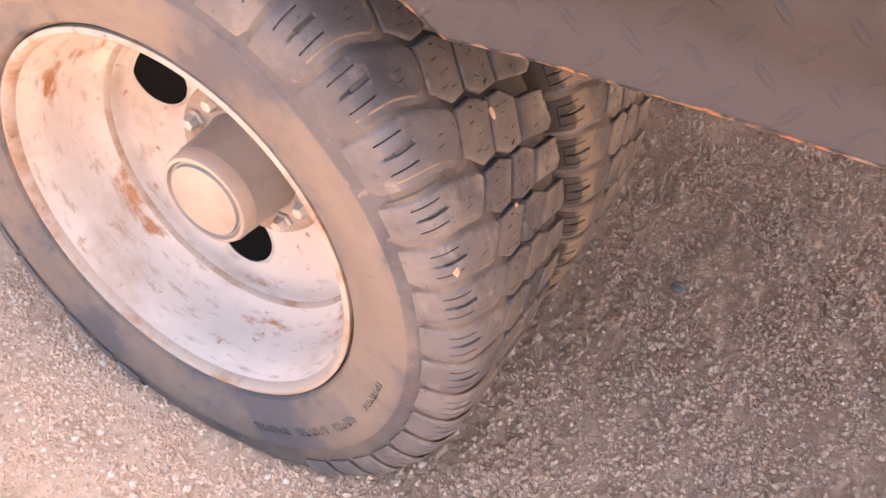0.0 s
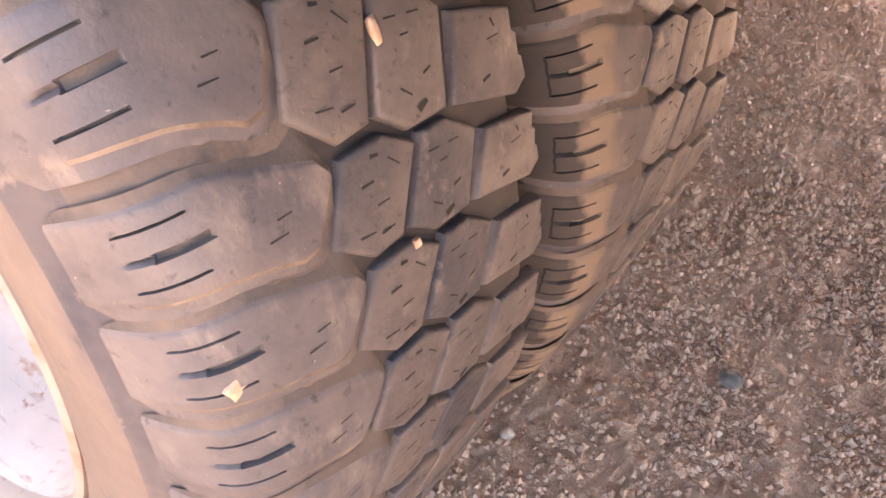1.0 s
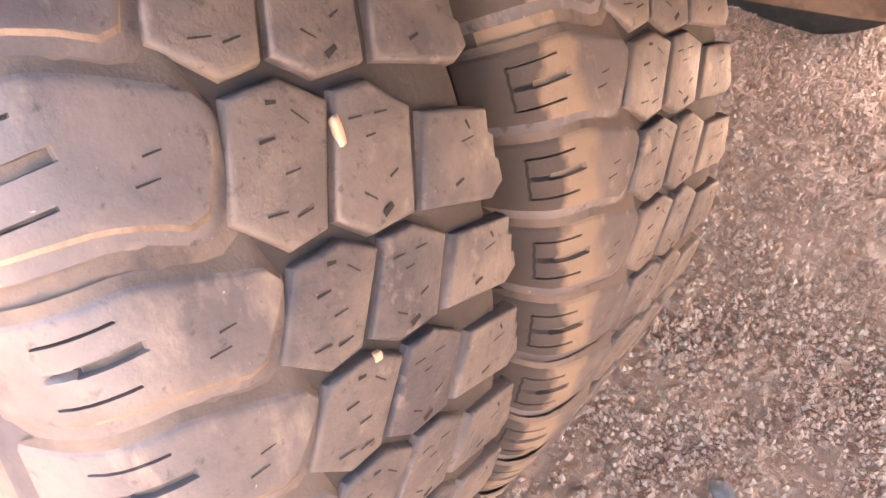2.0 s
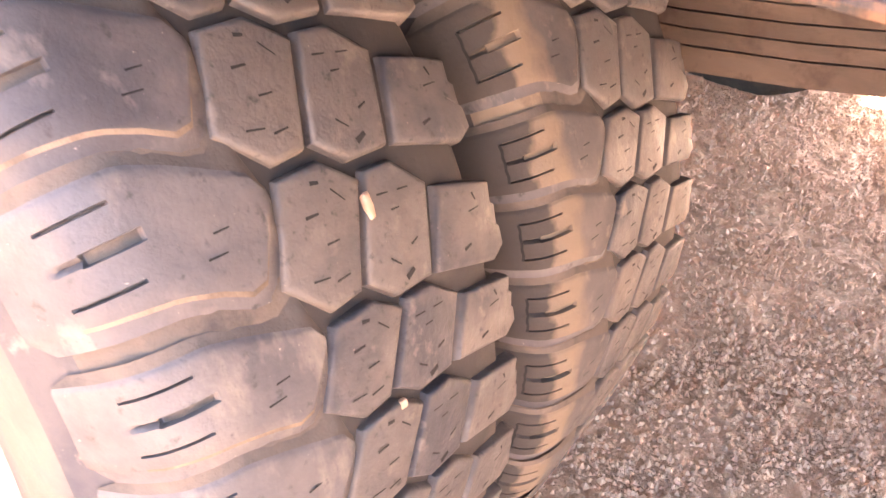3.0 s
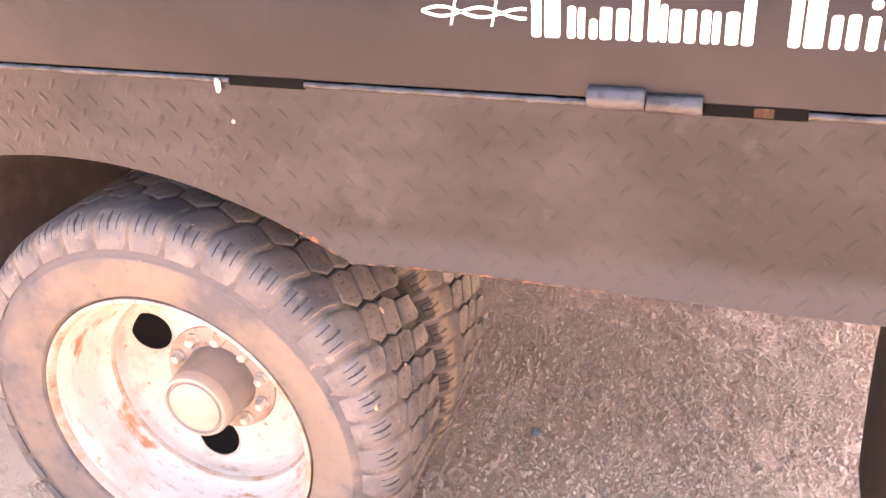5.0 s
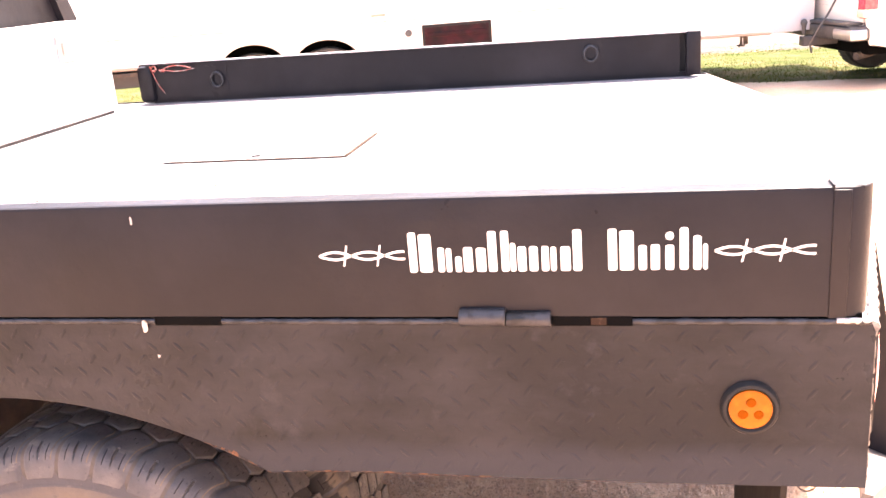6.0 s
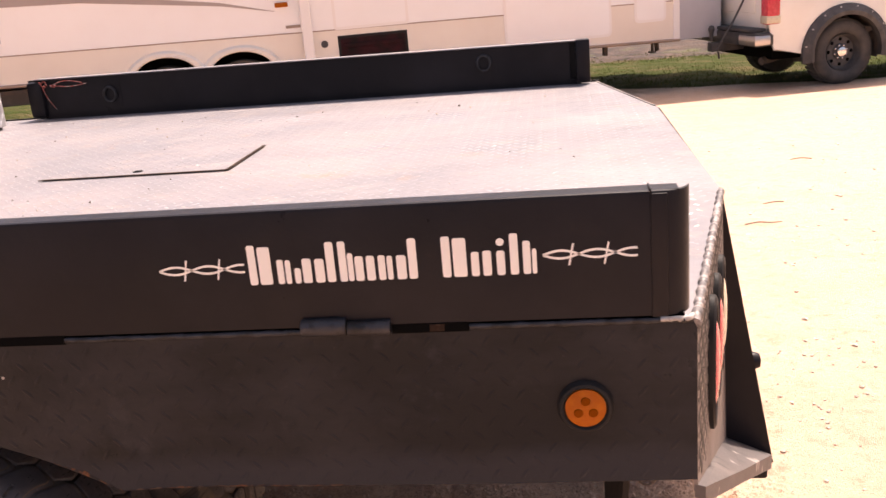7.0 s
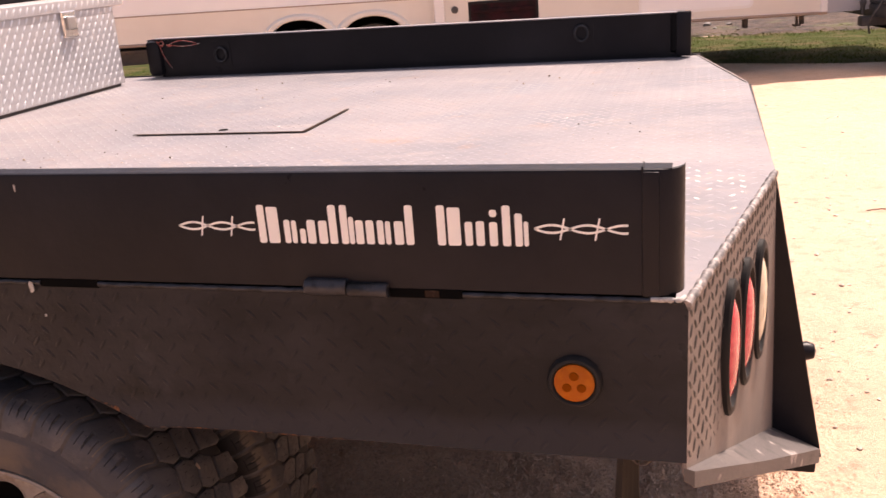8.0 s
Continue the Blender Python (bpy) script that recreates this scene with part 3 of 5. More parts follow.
    pts += [(-0.19, 0.8015), (-0.09, 0.8035), (0.10, 0.8020), (0.30, 0.8010), (0.601, 0.8045), (0.601, SKIRT_TOP), (FRONT, SKIRT_TOP)]
    prism(bm, pts, (0, y0, 0), (1, 0, 0), (0, 0, 1), -0.006 * flip)
    ob = bed("side_skirt", bm, SKIRT, "black painted tread-plate side skirt with a wheel arch")
    # inward flange along the bottom
    bm = bmesh.new()
    box(bm, -0.1, 0.595, y0 + 0.006 if flip > 0 else y0 - 0.03, y0 + 0.03 if flip > 0 else y0 - 0.006, 0.8062, 0.8100)
    bed("flange", bm, PAINT)
    if lugged:
        spots = []
        for i in range(-52, 34):
            for j in range(-4, 10):
                x, z = -0.0955 + 0.0208 * i, 0.8590 + 0.0207 * j
                foot = max(0.806, arch_z(x)) if -1.132 < x < -0.248 else 0.806
                if (i + j) % 2 or i % 2 != j % 2 or not foot + 0.008 < z < 1.032 or x > 0.588 or (x - 0.450) ** 2 + (z - 0.921) ** 2 < 0.053 ** 2:
                    continue
                spots.append(((x, y0, z), 51 if i % 2 == 0 else -44))
        lug_mesh("skirt_lug", spots, (1, 0, 0), (0, 0, 1), SKIRT, ob, length=0.0255, width=0.0062, height=0.0015)
    return ob


skirt(0.0, 1, True)
skirt(WIDE, -1, False)
# rust along the arch's rear end and the lower edge
bm = bmesh.new()
pts = [(-0.35 + 0.102 * k / 6, arch_z(-0.35 + 0.102 * k / 6)) for k in range(7)] + [(-0.19, 0.8015), (-0.09, 0.8035), (0.1, 0.8020)]
run = []
for a, b in zip(pts, pts[1:]):
    n = max(4, int(abs(b[0] - a[0]) / 0.0012))
    run += [(a[0] + (b[0] - a[0]) * k / n, a[1] + (b[1] - a[1]) * k / n) for k in range(n)]
prev = None
for x, z in run:
    h = 0.0008 + 0.007 * max(0, noise.noise(Vector((x * 110, 0.3, 0.7)))) + 0.012 * max(0, noise.noise(Vector((x * 17, 1.3, 0.7))))
    h = 0.0006 + (h - 0.0006) * min(1.0, max(0.22, 0.35 - (x + 0.12) * 3.2))
    ring = [bm.verts.new(p) for p in ((x, 0.0064, z - 0.0005), (x, -0.0004, z - 0.0005), (x, -0.0009, z + h * 0.4), (x, -0.0003, z + h))]
    if prev:
        for k in range(3):
            bm.faces.new((prev[k], prev[k + 1], ring[k + 1], ring[k]))
    prev = ring
bed("edge_rust", bm, ORANGE_RUST, "orange rust along the skirt's lower edge")


# folding side rails
def rail(y0, flip, x1, x0, top):
    """flip 1: outer face towards -y."""
    s = flip
    bm = bmesh.new()
    R = 0.034
    plan = [(x0, 0.0)] + [(x1 - R + R * math.sin(radians(a)), R - R * math.cos(radians(a))) for a in range(0, 91, 9)]
    left = [(x0 - R * math.sin(radians(a)), R - R * math.cos(radians(a))) for a in range(90, -1, -9)]
    plan = left + plan[1:]
    back = [(x - (0.004 if x > 0 and y > 0.02 else -0.004 if x < x0 + 0.1 and y > 0.02 else 0), max(y, 0.0) + 0.004) for x, y in plan]
    a = [[bm.verts.new((x, y0 + s * y, z)) for x, y in plan] for z in (RAIL_LOW, top - 0.006)]
    c = [bm.verts.new((x, y0 + s * (y + 0.002), top - 0.001)) for x, y in plan]
    d = [bm.verts.new((x, y0 + s * (y + 0.006), top)) for x, y in plan]
    b = [[bm.verts.new((x, y0 + s * y, z)) for x, y in back] for z in (RAIL_LOW, top - 0.006)]
    rows = [b[1], b[0], a[0], a[1], c, d]
    for r, q in zip(rows, rows[1:]):
        for k in range(len(r) - 1):
            bm.faces.new((r[k], r[k + 1], q[k + 1], q[k]))
    # top flange
    box(bm, x0, x1 - 0.016, y0 + s * 0.006 if s > 0 else y0 + s * 0.036, y0 + s * 0.036 if s > 0 else y0 + s * 0.006, top - 0.004, top)
    # folded inner wall
    box(bm, x0 + 0.02, x1 - 0.06, min(y0 + s * 0.034, y0 + s * 0.038), max(y0 + s * 0.034, y0 + s * 0.038), RAIL_LOW, top - 0.002)
    ob = bed("side_rail", bm, PAINT, "black painted folding steel side rail", 35)
    return ob


rail(0.0, 1, 0.595, -1.80, RAIL_TOP)
FAR_TOP = RAIL_TOP - 0.020
rail(WIDE, -1, 0.549, -1.735, FAR_TOP)
bm = bmesh.new()
box(bm, -1.735, 0.535, WIDE - 0.050, WIDE - 0.004, FAR_TOP + 0.0005, FAR_TOP + 0.005, 0.0015)
bed("rail_cap", bm, DECK, "pale strip for the sun's sheen on the rail's top edge")
for x0, x1, top, round_ in ((-1.772, -1.700, FAR_TOP - 0.004, 0.019), (0.512, 0.566, FAR_TOP + 0.007, 0.005)):
    bm = bmesh.new()
    box(bm, x0, x1, WIDE - 0.062, WIDE - 0.018, RAIL_LOW - 0.008, top, round_)
    bed("rail_end", bm, PAINT, "black end post of the rail", 40)
bm = bmesh.new()
box(bm, 0.5425, 0.5640, -0.0022, 0.002, RAIL_LOW - 0.002, RAIL_TOP - 0.003, 0.0016)
box(bm, 0.5415, 0.5440, -0.0006, 0.033, RAIL_TOP - 0.004, RAIL_TOP + 0.0035, 0.0006)
bed("end_plate", bm, PAINT, "welded end plate of the rail", 40)

# weld line, slots and hinge along the rail's foot
bm = bmesh.new()
for x0, x1 in ((-2.2, -0.395), (-0.289, 0.064), (0.298, 0.595)):
    n = int((x1 - x0) / 0.006)
    path = [(x0 + (x1 - x0) * k / n, 0.0005 + 0.0012 * noise.noise(Vector((k * 0.9, 0, 0))), SKIRT_TOP + 0.002 + 0.0008 * noise.noise(Vector((k * 0.37, 5, 0)))) for k in range(n + 1)]
    tube(bm, path, [0.0042 + 0.0012 * noise.noise(Vector((k * 0.5, 9, 0))) for k in range(n + 1)], 8)
bed("weld_bead", bm, STEEL, "rough bare weld bead", 60)
bm = bmesh.new()
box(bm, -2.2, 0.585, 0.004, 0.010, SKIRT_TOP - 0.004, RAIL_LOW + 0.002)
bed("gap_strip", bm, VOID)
bm = bmesh.new()
box(bm, -1.72, 0.53, WIDE - 0.034, WIDE - 0.008, SKIRT_TOP - 0.008, RAIL_LOW + 0.003)
bed("gap_strip", bm, PAINT)
bm = bmesh.new()
tube(bm, [(0.553 + 0.043 * k / 10, -0.001 + 0.002 * noise.noise(Vector((k * 0.9, 2, 0))) + (0.012 if k == 10 else 0), SKIRT_TOP + 0.004) for k in range(11)], [0.004 + 0.002 * noise.noise(Vector((k * 0.8, 7, 0))) for k in range(11)], 7)
bed("bright_weld", bm, CHIP, "bright bare weld", 60)
for x0, x1 in ((-0.395, -0.289), (0.191, 0.298)):
    bm = bmesh.new()
    box(bm, x0, x1, -0.0008, 0.012, SKIRT_TOP - 0.004, SKIRT_TOP + 0.0095)
    bed("slot", bm, VOID)
bm = bmesh.new()
box(bm, 0.243, 0.264, -0.0014, 0.011, SKIRT_TOP - 0.003, SKIRT_TOP + 0.008, 0.001)
bed("hinge_tab", bm, SEAM)
for x0, x1, r in ((0.065, 0.129, 0.0128), (0.130, 0.190, 0.0108)):
    bm = bmesh.new()
    lathe(bm, [(0.0001, x0), (r * 0.9, x0), (r, x0 + 0.0015), (r, x1 - 0.0015), (r * 0.9, x1), (0.0001, x1)], 24, "x", (0, -0.004, SKIRT_TOP + 0.010 if r > 0.012 else SKIRT_TOP + 0.007))
    bed("hinge_barrel", bm, STEEL, "", 40)

# white decal on the near rail: plain bars, and twisted wire strands
BARS = [(0.000, 0.011, 0.057), (0.0145, 0.032, 0.054), (0.040, 0.049, 0.035), (0.0515, 0.059, 0.034), (0.064, 0.0725, 0.022), (0.0755, 0.088, 0.035), (0.093, 0.106, 0.034), (0.1095, 0.121, 0.057), (0.127, 0.1375, 0.057), (0.139, 0.1465, 0.040),
        (0.149, 0.1605, 0.035), (0.1645, 0.176, 0.035), (0.181, 0.1905, 0.035), (0.193, 0.2005, 0.034), (0.206, 0.219, 0.034), (0.2225, 0.234, 0.057), (0.268, 0.2795, 0.057), (0.283, 0.301, 0.054), (0.307, 0.3175, 0.034), (0.3225, 0.334, 0.035),
        (0.341, 0.352, 0.034), (0.359, 0.370, 0.057), (0.376, 0.386, 0.046), (0.388, 0.394, 0.035)]
for x0, x1, h in BARS:
    bm = bmesh.new()
    z, e = 1.1175, 0.0022
    prism(bm, [(x0 + e, z), (x1 - e, z), (x1, z + e), (x1, z + h - e), (x1 - e, z + h), (x0 + e, z + h), (x0, z + h - e), (x0, z + e)], (0, -0.0006, 0), (1, 0, 0), (0, 0, 1), -0.0012)
    bed("decal_bar", bm, WHITE, "white vinyl bar of the decal")
bm = bmesh.new()
prism(bm, [(0.3465 + 0.0056 * math.cos(a * 0.785), 1.1175 + 0.046 + 0.0056 * math.sin(a * 0.785)) for a in range(8)], (0, -0.0006, 0), (1, 0, 0), (0, 0, 1), -0.0012)
bed("decal_dot", bm, WHITE)
for x0, x1, barbs in ((-0.129, -0.006, (-0.090, -0.042)), (0.402, 0.525, (0.440, 0.486))):
    bm = bmesh.new()
    for ph in (0, math.pi):
        n = 40
        mid = [(x0 + (x1 - x0) * k / n, 1.1425 + 0.0054 * math.sin(ph + 2.6 * math.pi * k / n)) for k in range(n + 1)]
        for (xa, za), (xb, zb) in zip(mid, mid[1:]):
            prism(bm, [(xa, za - 0.0016), (xb, zb - 0.0016), (xb, zb + 0.0016), (xa, za + 0.0016)], (0, -0.0006, 0), (1, 0, 0), (0, 0, 1), -0.0012 - 0.0002 * (ph > 0))
    for b in barbs:
        prism(bm, [(b - 0.005, 1.127), (b - 0.0025, 1.1275), (b + 0.0035, 1.157), (b + 0.001, 1.1575)], (0, -0.0004, 0), (1, 0, 0), (0, 0, 1), -0.0018)
    bed("decal_wire", bm, WHITE, "white vinyl strand of twisted wire")

# chipped paint
for x, z, w, h in ((-0.406, 1.200, 0.0035, 0.013), (-0.411, 1.039, 0.009, 0.020), (-0.399, 0.989, 0.005, 0.005)):
    bm = bmesh.new()
    prism(bm, [(x + w * (0.5 + 0.2 * math.sin(k * 2.4)) * math.cos(k * 0.7), z + h * 0.5 * math.sin(k * 0.7)) for k in range(9)], (0, -0.0055 if 1.0 < z < 1.1 else -0.0003, 0), (1, 0, 0), (0, 0, 1), -0.0012)
    bed("paint_chip", bm, CHIP, "bare white paint chip")

# round amber marker lamp
bm = bmesh.new()
lathe(bm, [(0.0001, -0.004), (0.0275, -0.004), (0.029, -0.008), (0.032, -0.011), (0.0355, -0.010), (0.0382, -0.005), (0.0386, 0.002)], 40, "y", (0.450, 0, 0.9225))
lamp = bed("marker_lamp", bm, GROMMET, "round amber marker lamp in a black rubber grommet", 40)
bm = bmesh.new()
lathe(bm, [(0.0285, -0.004), (0.028, -0.009), (0.021, -0.0115), (0.0001, -0.0125)], 40, "y", (0.450, 0, 0.9225))
bed("lens", bm, AMBER, "amber plastic lens", 50, lamp)
for a in (90, 210, 330):
    bm = bmesh.new()
    lathe(bm, [(0.0001, -0.0134), (0.0060, -0.0132), (0.0070, -0.0112)], 14, "y", (0.450 + 0.0115 * math.cos(radians(a)), 0, 0.9225 + 0.0115 * math.sin(radians(a))))
    bed("bulb_dimple", bm, AMBER_DARK, "", 50, lamp)


# tapered tail corner with three oval lamps
def tail(flip):
    def pt(x, y, z):
        return Vector((x if flip > 0 else x - 0.010, y if flip > 0 else WIDE - y, z))

    bm = bmesh.new()
    a, b = [pt(0.601, 0, 0.786), pt(0.601, 0, 1.040), pt(0.755, 0.709, 1.040), pt(0.768, 0.7165, 0.440)], []
    n = Vector((-0.709, 0.154 * flip, 0)).normalized() * 0.006
    va, vb = [bm.verts.new(p) for p in a], [bm.verts.new(p + n) for p in a]
    bm.faces.new(va), bm.faces.new(vb)
    for k in range(4):
        bm.faces.new((va[k], va[(k + 1) % 4], vb[(k + 1) % 4], vb[k]))
    panel = bed("tail_panel", bm, PANEL, "black tread-plate tail panel, scuffed")
    u = Vector((0.154, 0.709 * flip, 0)).normalized()
    v = Vector((0, 0, 1))
    out = u.cross(v) if flip > 0 else -u.cross(v)
    if flip > 0:
        spots, p = [], 0.0265
        for i in range(27):
            for j in range(20):
                s, z = 0.014 + i * p, 1.024 - j * p
                low = 0.800 - 0.31 * s / 0.726
                if s < 0.72 and z > low + 0.012:
                    spots.append((Vector((0.601, 0, z)) + u * s + out * 0.0002, 52 if (i + j) % 2 else -52))
        lug_mesh("panel_lug", spots, u, v, LUG_DARK, panel, length=0.024, width=0.007, height=0.0022)
        # rounded top edge, ribbed where the lugs of the plate roll over it
        bm = bmesh.new()
        run = [0.726 * k / 340 for k in range(341)]
        tube(bm, [Vector((0.598, 0, 1.0385)) + u * d + Vector((0, 0, 0.001 * noise.noise(Vector((d * 66, 0, 0))))) for d in run], [0.0062 + 0.0019 * max(0.0, math.cos(d / 0.0416 * 2 * math.pi)) ** 0.6 + 0.0010 * noise.noise(Vector((d * 75, 3, 0))) for d in run], 8)
        bed("edge_weld", bm, EDGE, "scuffed ribbed upper edge of the tail panel", 60)
    for s, z, mat, colour in ((0.272, 0.861, RED, "red"), (0.404, 0.853, RED, "red"), (0.542, 0.842, CLEAR, "clear")):
        c = Vector((0.601, 0 if flip > 0 else WIDE, z)) + u * s
        bm = bmesh.new()
        rings = [(1.0, 0.0), (1.0, 0.009), (0.94, 0.013), (0.86, 0.0125), (0.79, 0.002)]
        loops = [[bm.verts.new(c + u * (0.053 * k * math.cos(t * math.pi / 16)) + v * (0.118 * k * math.sin(t * math.pi / 16)) + out * h) for t in range(32)] for k, h in rings]
        for r, q in zip(loops, loops[1:]):
            for t in range(32):
                bm.faces.new((r[t], r[(t + 1) % 32], q[(t + 1) % 32], q[t]))
        bm.faces.new(loops[-1])
        lamp = bed("tail_lamp", bm, GROMMET, "oval %s tail lamp in a black grommet" % colour, 40)
        bm = bmesh.new()
        rings = [(0.80, 0.001), (0.72, 0.008), (0.52, 0.0145), (0.26, 0.0175)]
        loops = [[bm.verts.new(c + u * (0.053 * k * math.cos(t * math.pi / 16)) + v * (0.118 * k * math.sin(t * math.pi / 16)) + out * h) for t in range(32)] for k, h in rings]
        for r, q in zip(loops, loops[1:]):
            for t in range(32):
                bm.faces.new((r[t], r[(t + 1) % 32], q[(t + 1) % 32], q[t]))
        bm.faces.new(loops[-1])
        bed("lens", bm, mat, "%s plastic lens" % colour, 60, lamp)
    # gusset and step plate
    bm = bmesh.new()
    va = [bm.verts.new(pt(*p)) for p in ((0.755, 0.715, 1.034), (0.770, 0.720, 0.42), (0.870, 0.720, 0.408))]
    vb = [bm.verts.new(w.co + Vector((0, 0.006 * flip, 0))) for w in va]
    bm.faces.new(va), bm.faces.new(vb)
    for k in range(3):
        bm.faces.new((va[k], va[(k + 1) % 3], vb[(k + 1) % 3], vb[k]))
    bed("gusset", bm, PAINT, "black triangular gusset plate")
    bm = bmesh.new()
    top = [pt(0.597, 0.0, 0.797), pt(0.768, 0.716, 0.475), pt(0.866, 0.716, 0.430), pt(0.735, 0.36, 0.605), pt(0.612, 0.0, 0.793)]
    va = [bm.verts.new(p) for p in top]
    vb = [bm.verts.new(p - Vector((0, 0, 0.020 + 0.014 * k / 2 if k < 3 else 0.026))) for k, p in enumerate(top)]
    bm.faces.new(va), bm.faces.new(vb)
    for k in range(5):
        bm.faces.new((va[k], va[(k + 1) % 5], vb[(k + 1) % 5], vb[k]))
    bed("step_plate", bm, STEP, "scuffed grey tread-plate step")


tail(1)
tail(-1)
bm = bmesh.new()
va = [bm.verts.new(p) for p in ((0.755, 0.722, 1.034), (0.755, WIDE - 0.722, 1.034), (0.868, WIDE - 0.722, 0.408), (0.868, 0.722, 0.408))]
vb = [bm.verts.new(v.co + Vector((-0.006, 0, -0.001))) for v in va]
bm.faces.new(va), bm.faces.new(vb)
for k in range(4):
    bm.faces.new((va[k], va[(k + 1) % 4], vb[(k + 1) % 4], vb[k]))
bed("rear_panel", bm, PAINT, "black sloping rear panel")
bm = bmesh.new()
box(bm, 0.77, 0.862, 0.73, WIDE - 0.73, 0.36, 0.42, 0.006)
bed("rear_bumper", bm, PAINT)
bm = bmesh.new()
lathe(bm, [(0.0001, 0.858), (0.016, 0.853), (0.021, 0.838), (0.016, 0.81), (0.012, 0.79)], 16, "x", (0.0, 0.80, 0.62))
bed("latch_knob", bm, PAINT, "", 50)

# mud flap
bm = bmesh.new()
n = 12
cols = []
for k in range(n + 1):
    z = 0.800 - 0.62 * k / n
    x = 0.503 - 0.012 * math.sin(math.pi * k / n)
    cols.append([bm.verts.new((x, 0.05, z)), bm.verts.new((x, 0.52, z)), bm.verts.new((x + 0.009, 0.52, z)), bm.verts.new((x + 0.009, 0.05, z))])
for r, q in zip(cols, cols[1:]):
    for k in range(4):
        bm.faces.new((r[k], r[(k + 1) % 4], q[(k + 1) % 4], q[k]))
bm.faces.new(cols[0]), bm.faces.new(cols[-1])
bed("mud_flap", bm, FLAP, "black rubber mud flap", 30)
bm = bmesh.new()
tube(bm, [(0.536 + 0.016 * math.cos(a * 0.35), 0.05, 0.788 + 0.022 * math.sin(a * 0.35)) for a in range(9, 19)], 0.0016, 6)
bed("wire_loop", bm, FRAME)

# chassis under the bed
for y in (0.86, WIDE - 0.86):
    bm = bmesh.new()
    box(bm, FRONT, 0.70, y - 0.035, y + 0.035, 0.74, 0.96, 0.006)
    bed("frame_rail", bm, FRAME, "dirty steel chassis rail")
for x in (-2.0, -1.5, -1.05, -0.2, 0.15, 0.5):
    bm = bmesh.new()
    box(bm, x - 0.025, x + 0.025, 0.04, WIDE - 0.04, 0.962, 1.030, 0.004)
    bed("cross_member", bm, FRAME)
bm = bmesh.new()
lathe(bm, [(0.0001, 0.24), (0.062, 0.25), (0.06, 0.30), (0.055, 1.0), (0.15, 1.12), (0.17, WIDE / 2), (0.15, WIDE - 1.12), (0.055, WIDE - 1.0), (0.06, WIDE - 0.30), (0.062, WIDE - 0.25), (0.0001, WIDE - 0.24)], 32, "y", (WX, 0, WZ))
bed("rear_axle", bm, FRAME, "dirty steel rear axle", 40)
for y in (0.79, WIDE - 0.79):
    for k in range(6):
        bm = bmesh.new()
        half, thick = 0.84 - 0.02 * k, 0.0125 if k == 0 else 0.0076
        n = 16
        rows = []
        for i in range(n + 1):
            x = -half + 2 * half * i / n
            z = (0.4795 if k == 0 else 0.4845 + 0.0172 * k) + 0.24 * x * x
            rows.append([bm.verts.new((WX + x, y + dy, z + dz)) for dy, dz in ((-0.032, -thick), (0.032, -thick), (0.032, thick), (-0.032, thick))])
        for r, q in zip(rows, rows[1:]):
            for c in range(4):
                bm.faces.new((r[c], r[(c + 1) % 4], q[(c + 1) % 4], q[c]))
        bm.faces.new(rows[0]), bm.faces.new(rows[-1])
        bed("spring_leaf", bm, RUSTY, "rusty leaf of the spring pack")
bm = bmesh.new()
box(bm, -1.30, -1.29, 0.02, 1.20, 0.22, 1.0)
box(bm, -1.30, -1.10, 0.06, 0.07, 0.80, 0.96)
bed("splash_panel", bm, FRAME, "added dirty dark sheet closing the view ahead of the wheels")
bm = bmesh.new()
box(bm, -1.30, -0.05, 0.62, 0.63, 0.84, 0.96)
box(bm, -1.30, -0.05, 0.02, 0.63, 0.955, 0.963)
bed("inner_fender", bm, FRAME, "added dirty dark sheets over the wheels")

# ---- dual rear wheels ----
LONG, SHORT = 9.93, 7.79  # degrees of the two tread pitches
N_LONG, N_SHORT = 19, 22


def crown(y):
    """The tread's radius across the tyre; y runs from the outer edge of the section."""
    c, outer, inner = (y - 0.322) / 0.1, max(0.0, 0.232 - y), max(0.0, y - 0.443)
    return WR - 0.0022 * c * c - 0.9 * outer - 9 * outer * outer - 0.7 * inner - 9 * inner * inner


# corners of the blocks of one pitch: degrees below the pitch's start, metres across
ROWS_2 = [(0.0, 0.302), (0.1, 0.330), (2.35, 0.349), (9.1, 0.3255), (9.15, 0.306), (6.1, 0.284)]
ROWS_3 = [(2.05, 0.353), (2.25, 0.373), (4.95, 0.393), (11.3, 0.376), (11.0, 0.348), (8.95, 0.331)]
ROWS_4 = [(5.6, 0.398), (6.6, 0.424), (7.6, 0.444), (9.3, 0.441), (9.7, 0.4465), (11.3, 0.442), (11.8, 0.4475), (13.4, 0.446), (13.9, 0.433), (11.5, 0.382)]
# the shoulder block: metres across, its upper and lower edge in degrees
SHOULDER = [(0.2955, 0.2, 0.9), (0.2900, -1.2, 2.1), (0.2835, -1.7, 3.7), (0.2774, -2.1, 5.2), (0.2685, -2.75, 5.4), (0.2560, -3.6, 4.5), (0.2420, -4.4, 3.75), (0.2365, -4.6, 3.55), (0.2350, -4.62, 3.5), (0.2300, -4.65, 3.4), (0.2290, -4.66, 3.38), (0.2245, -4.7, 3.3), (0.2190, -4.72, 3.2), (0.2150, -4.75, 3.15), (0.2140, -4.75, 3.14), (0.2105, -4.8, 3.1), (0.2085, -4.8, 3.05), (0.2075, -4.8, 3.05), (0.2045, -4.85, 3.0), (0.2015, -4.9, 2.95), (0.1993, -4.9, 2.9)]
SIDE_Y = (0.1985, 0.2010, 0.2045, 0.2105, 0.2145, 0.2190, 0.2245, 0.2300, 0.2360, 0.2420, 0.2560)
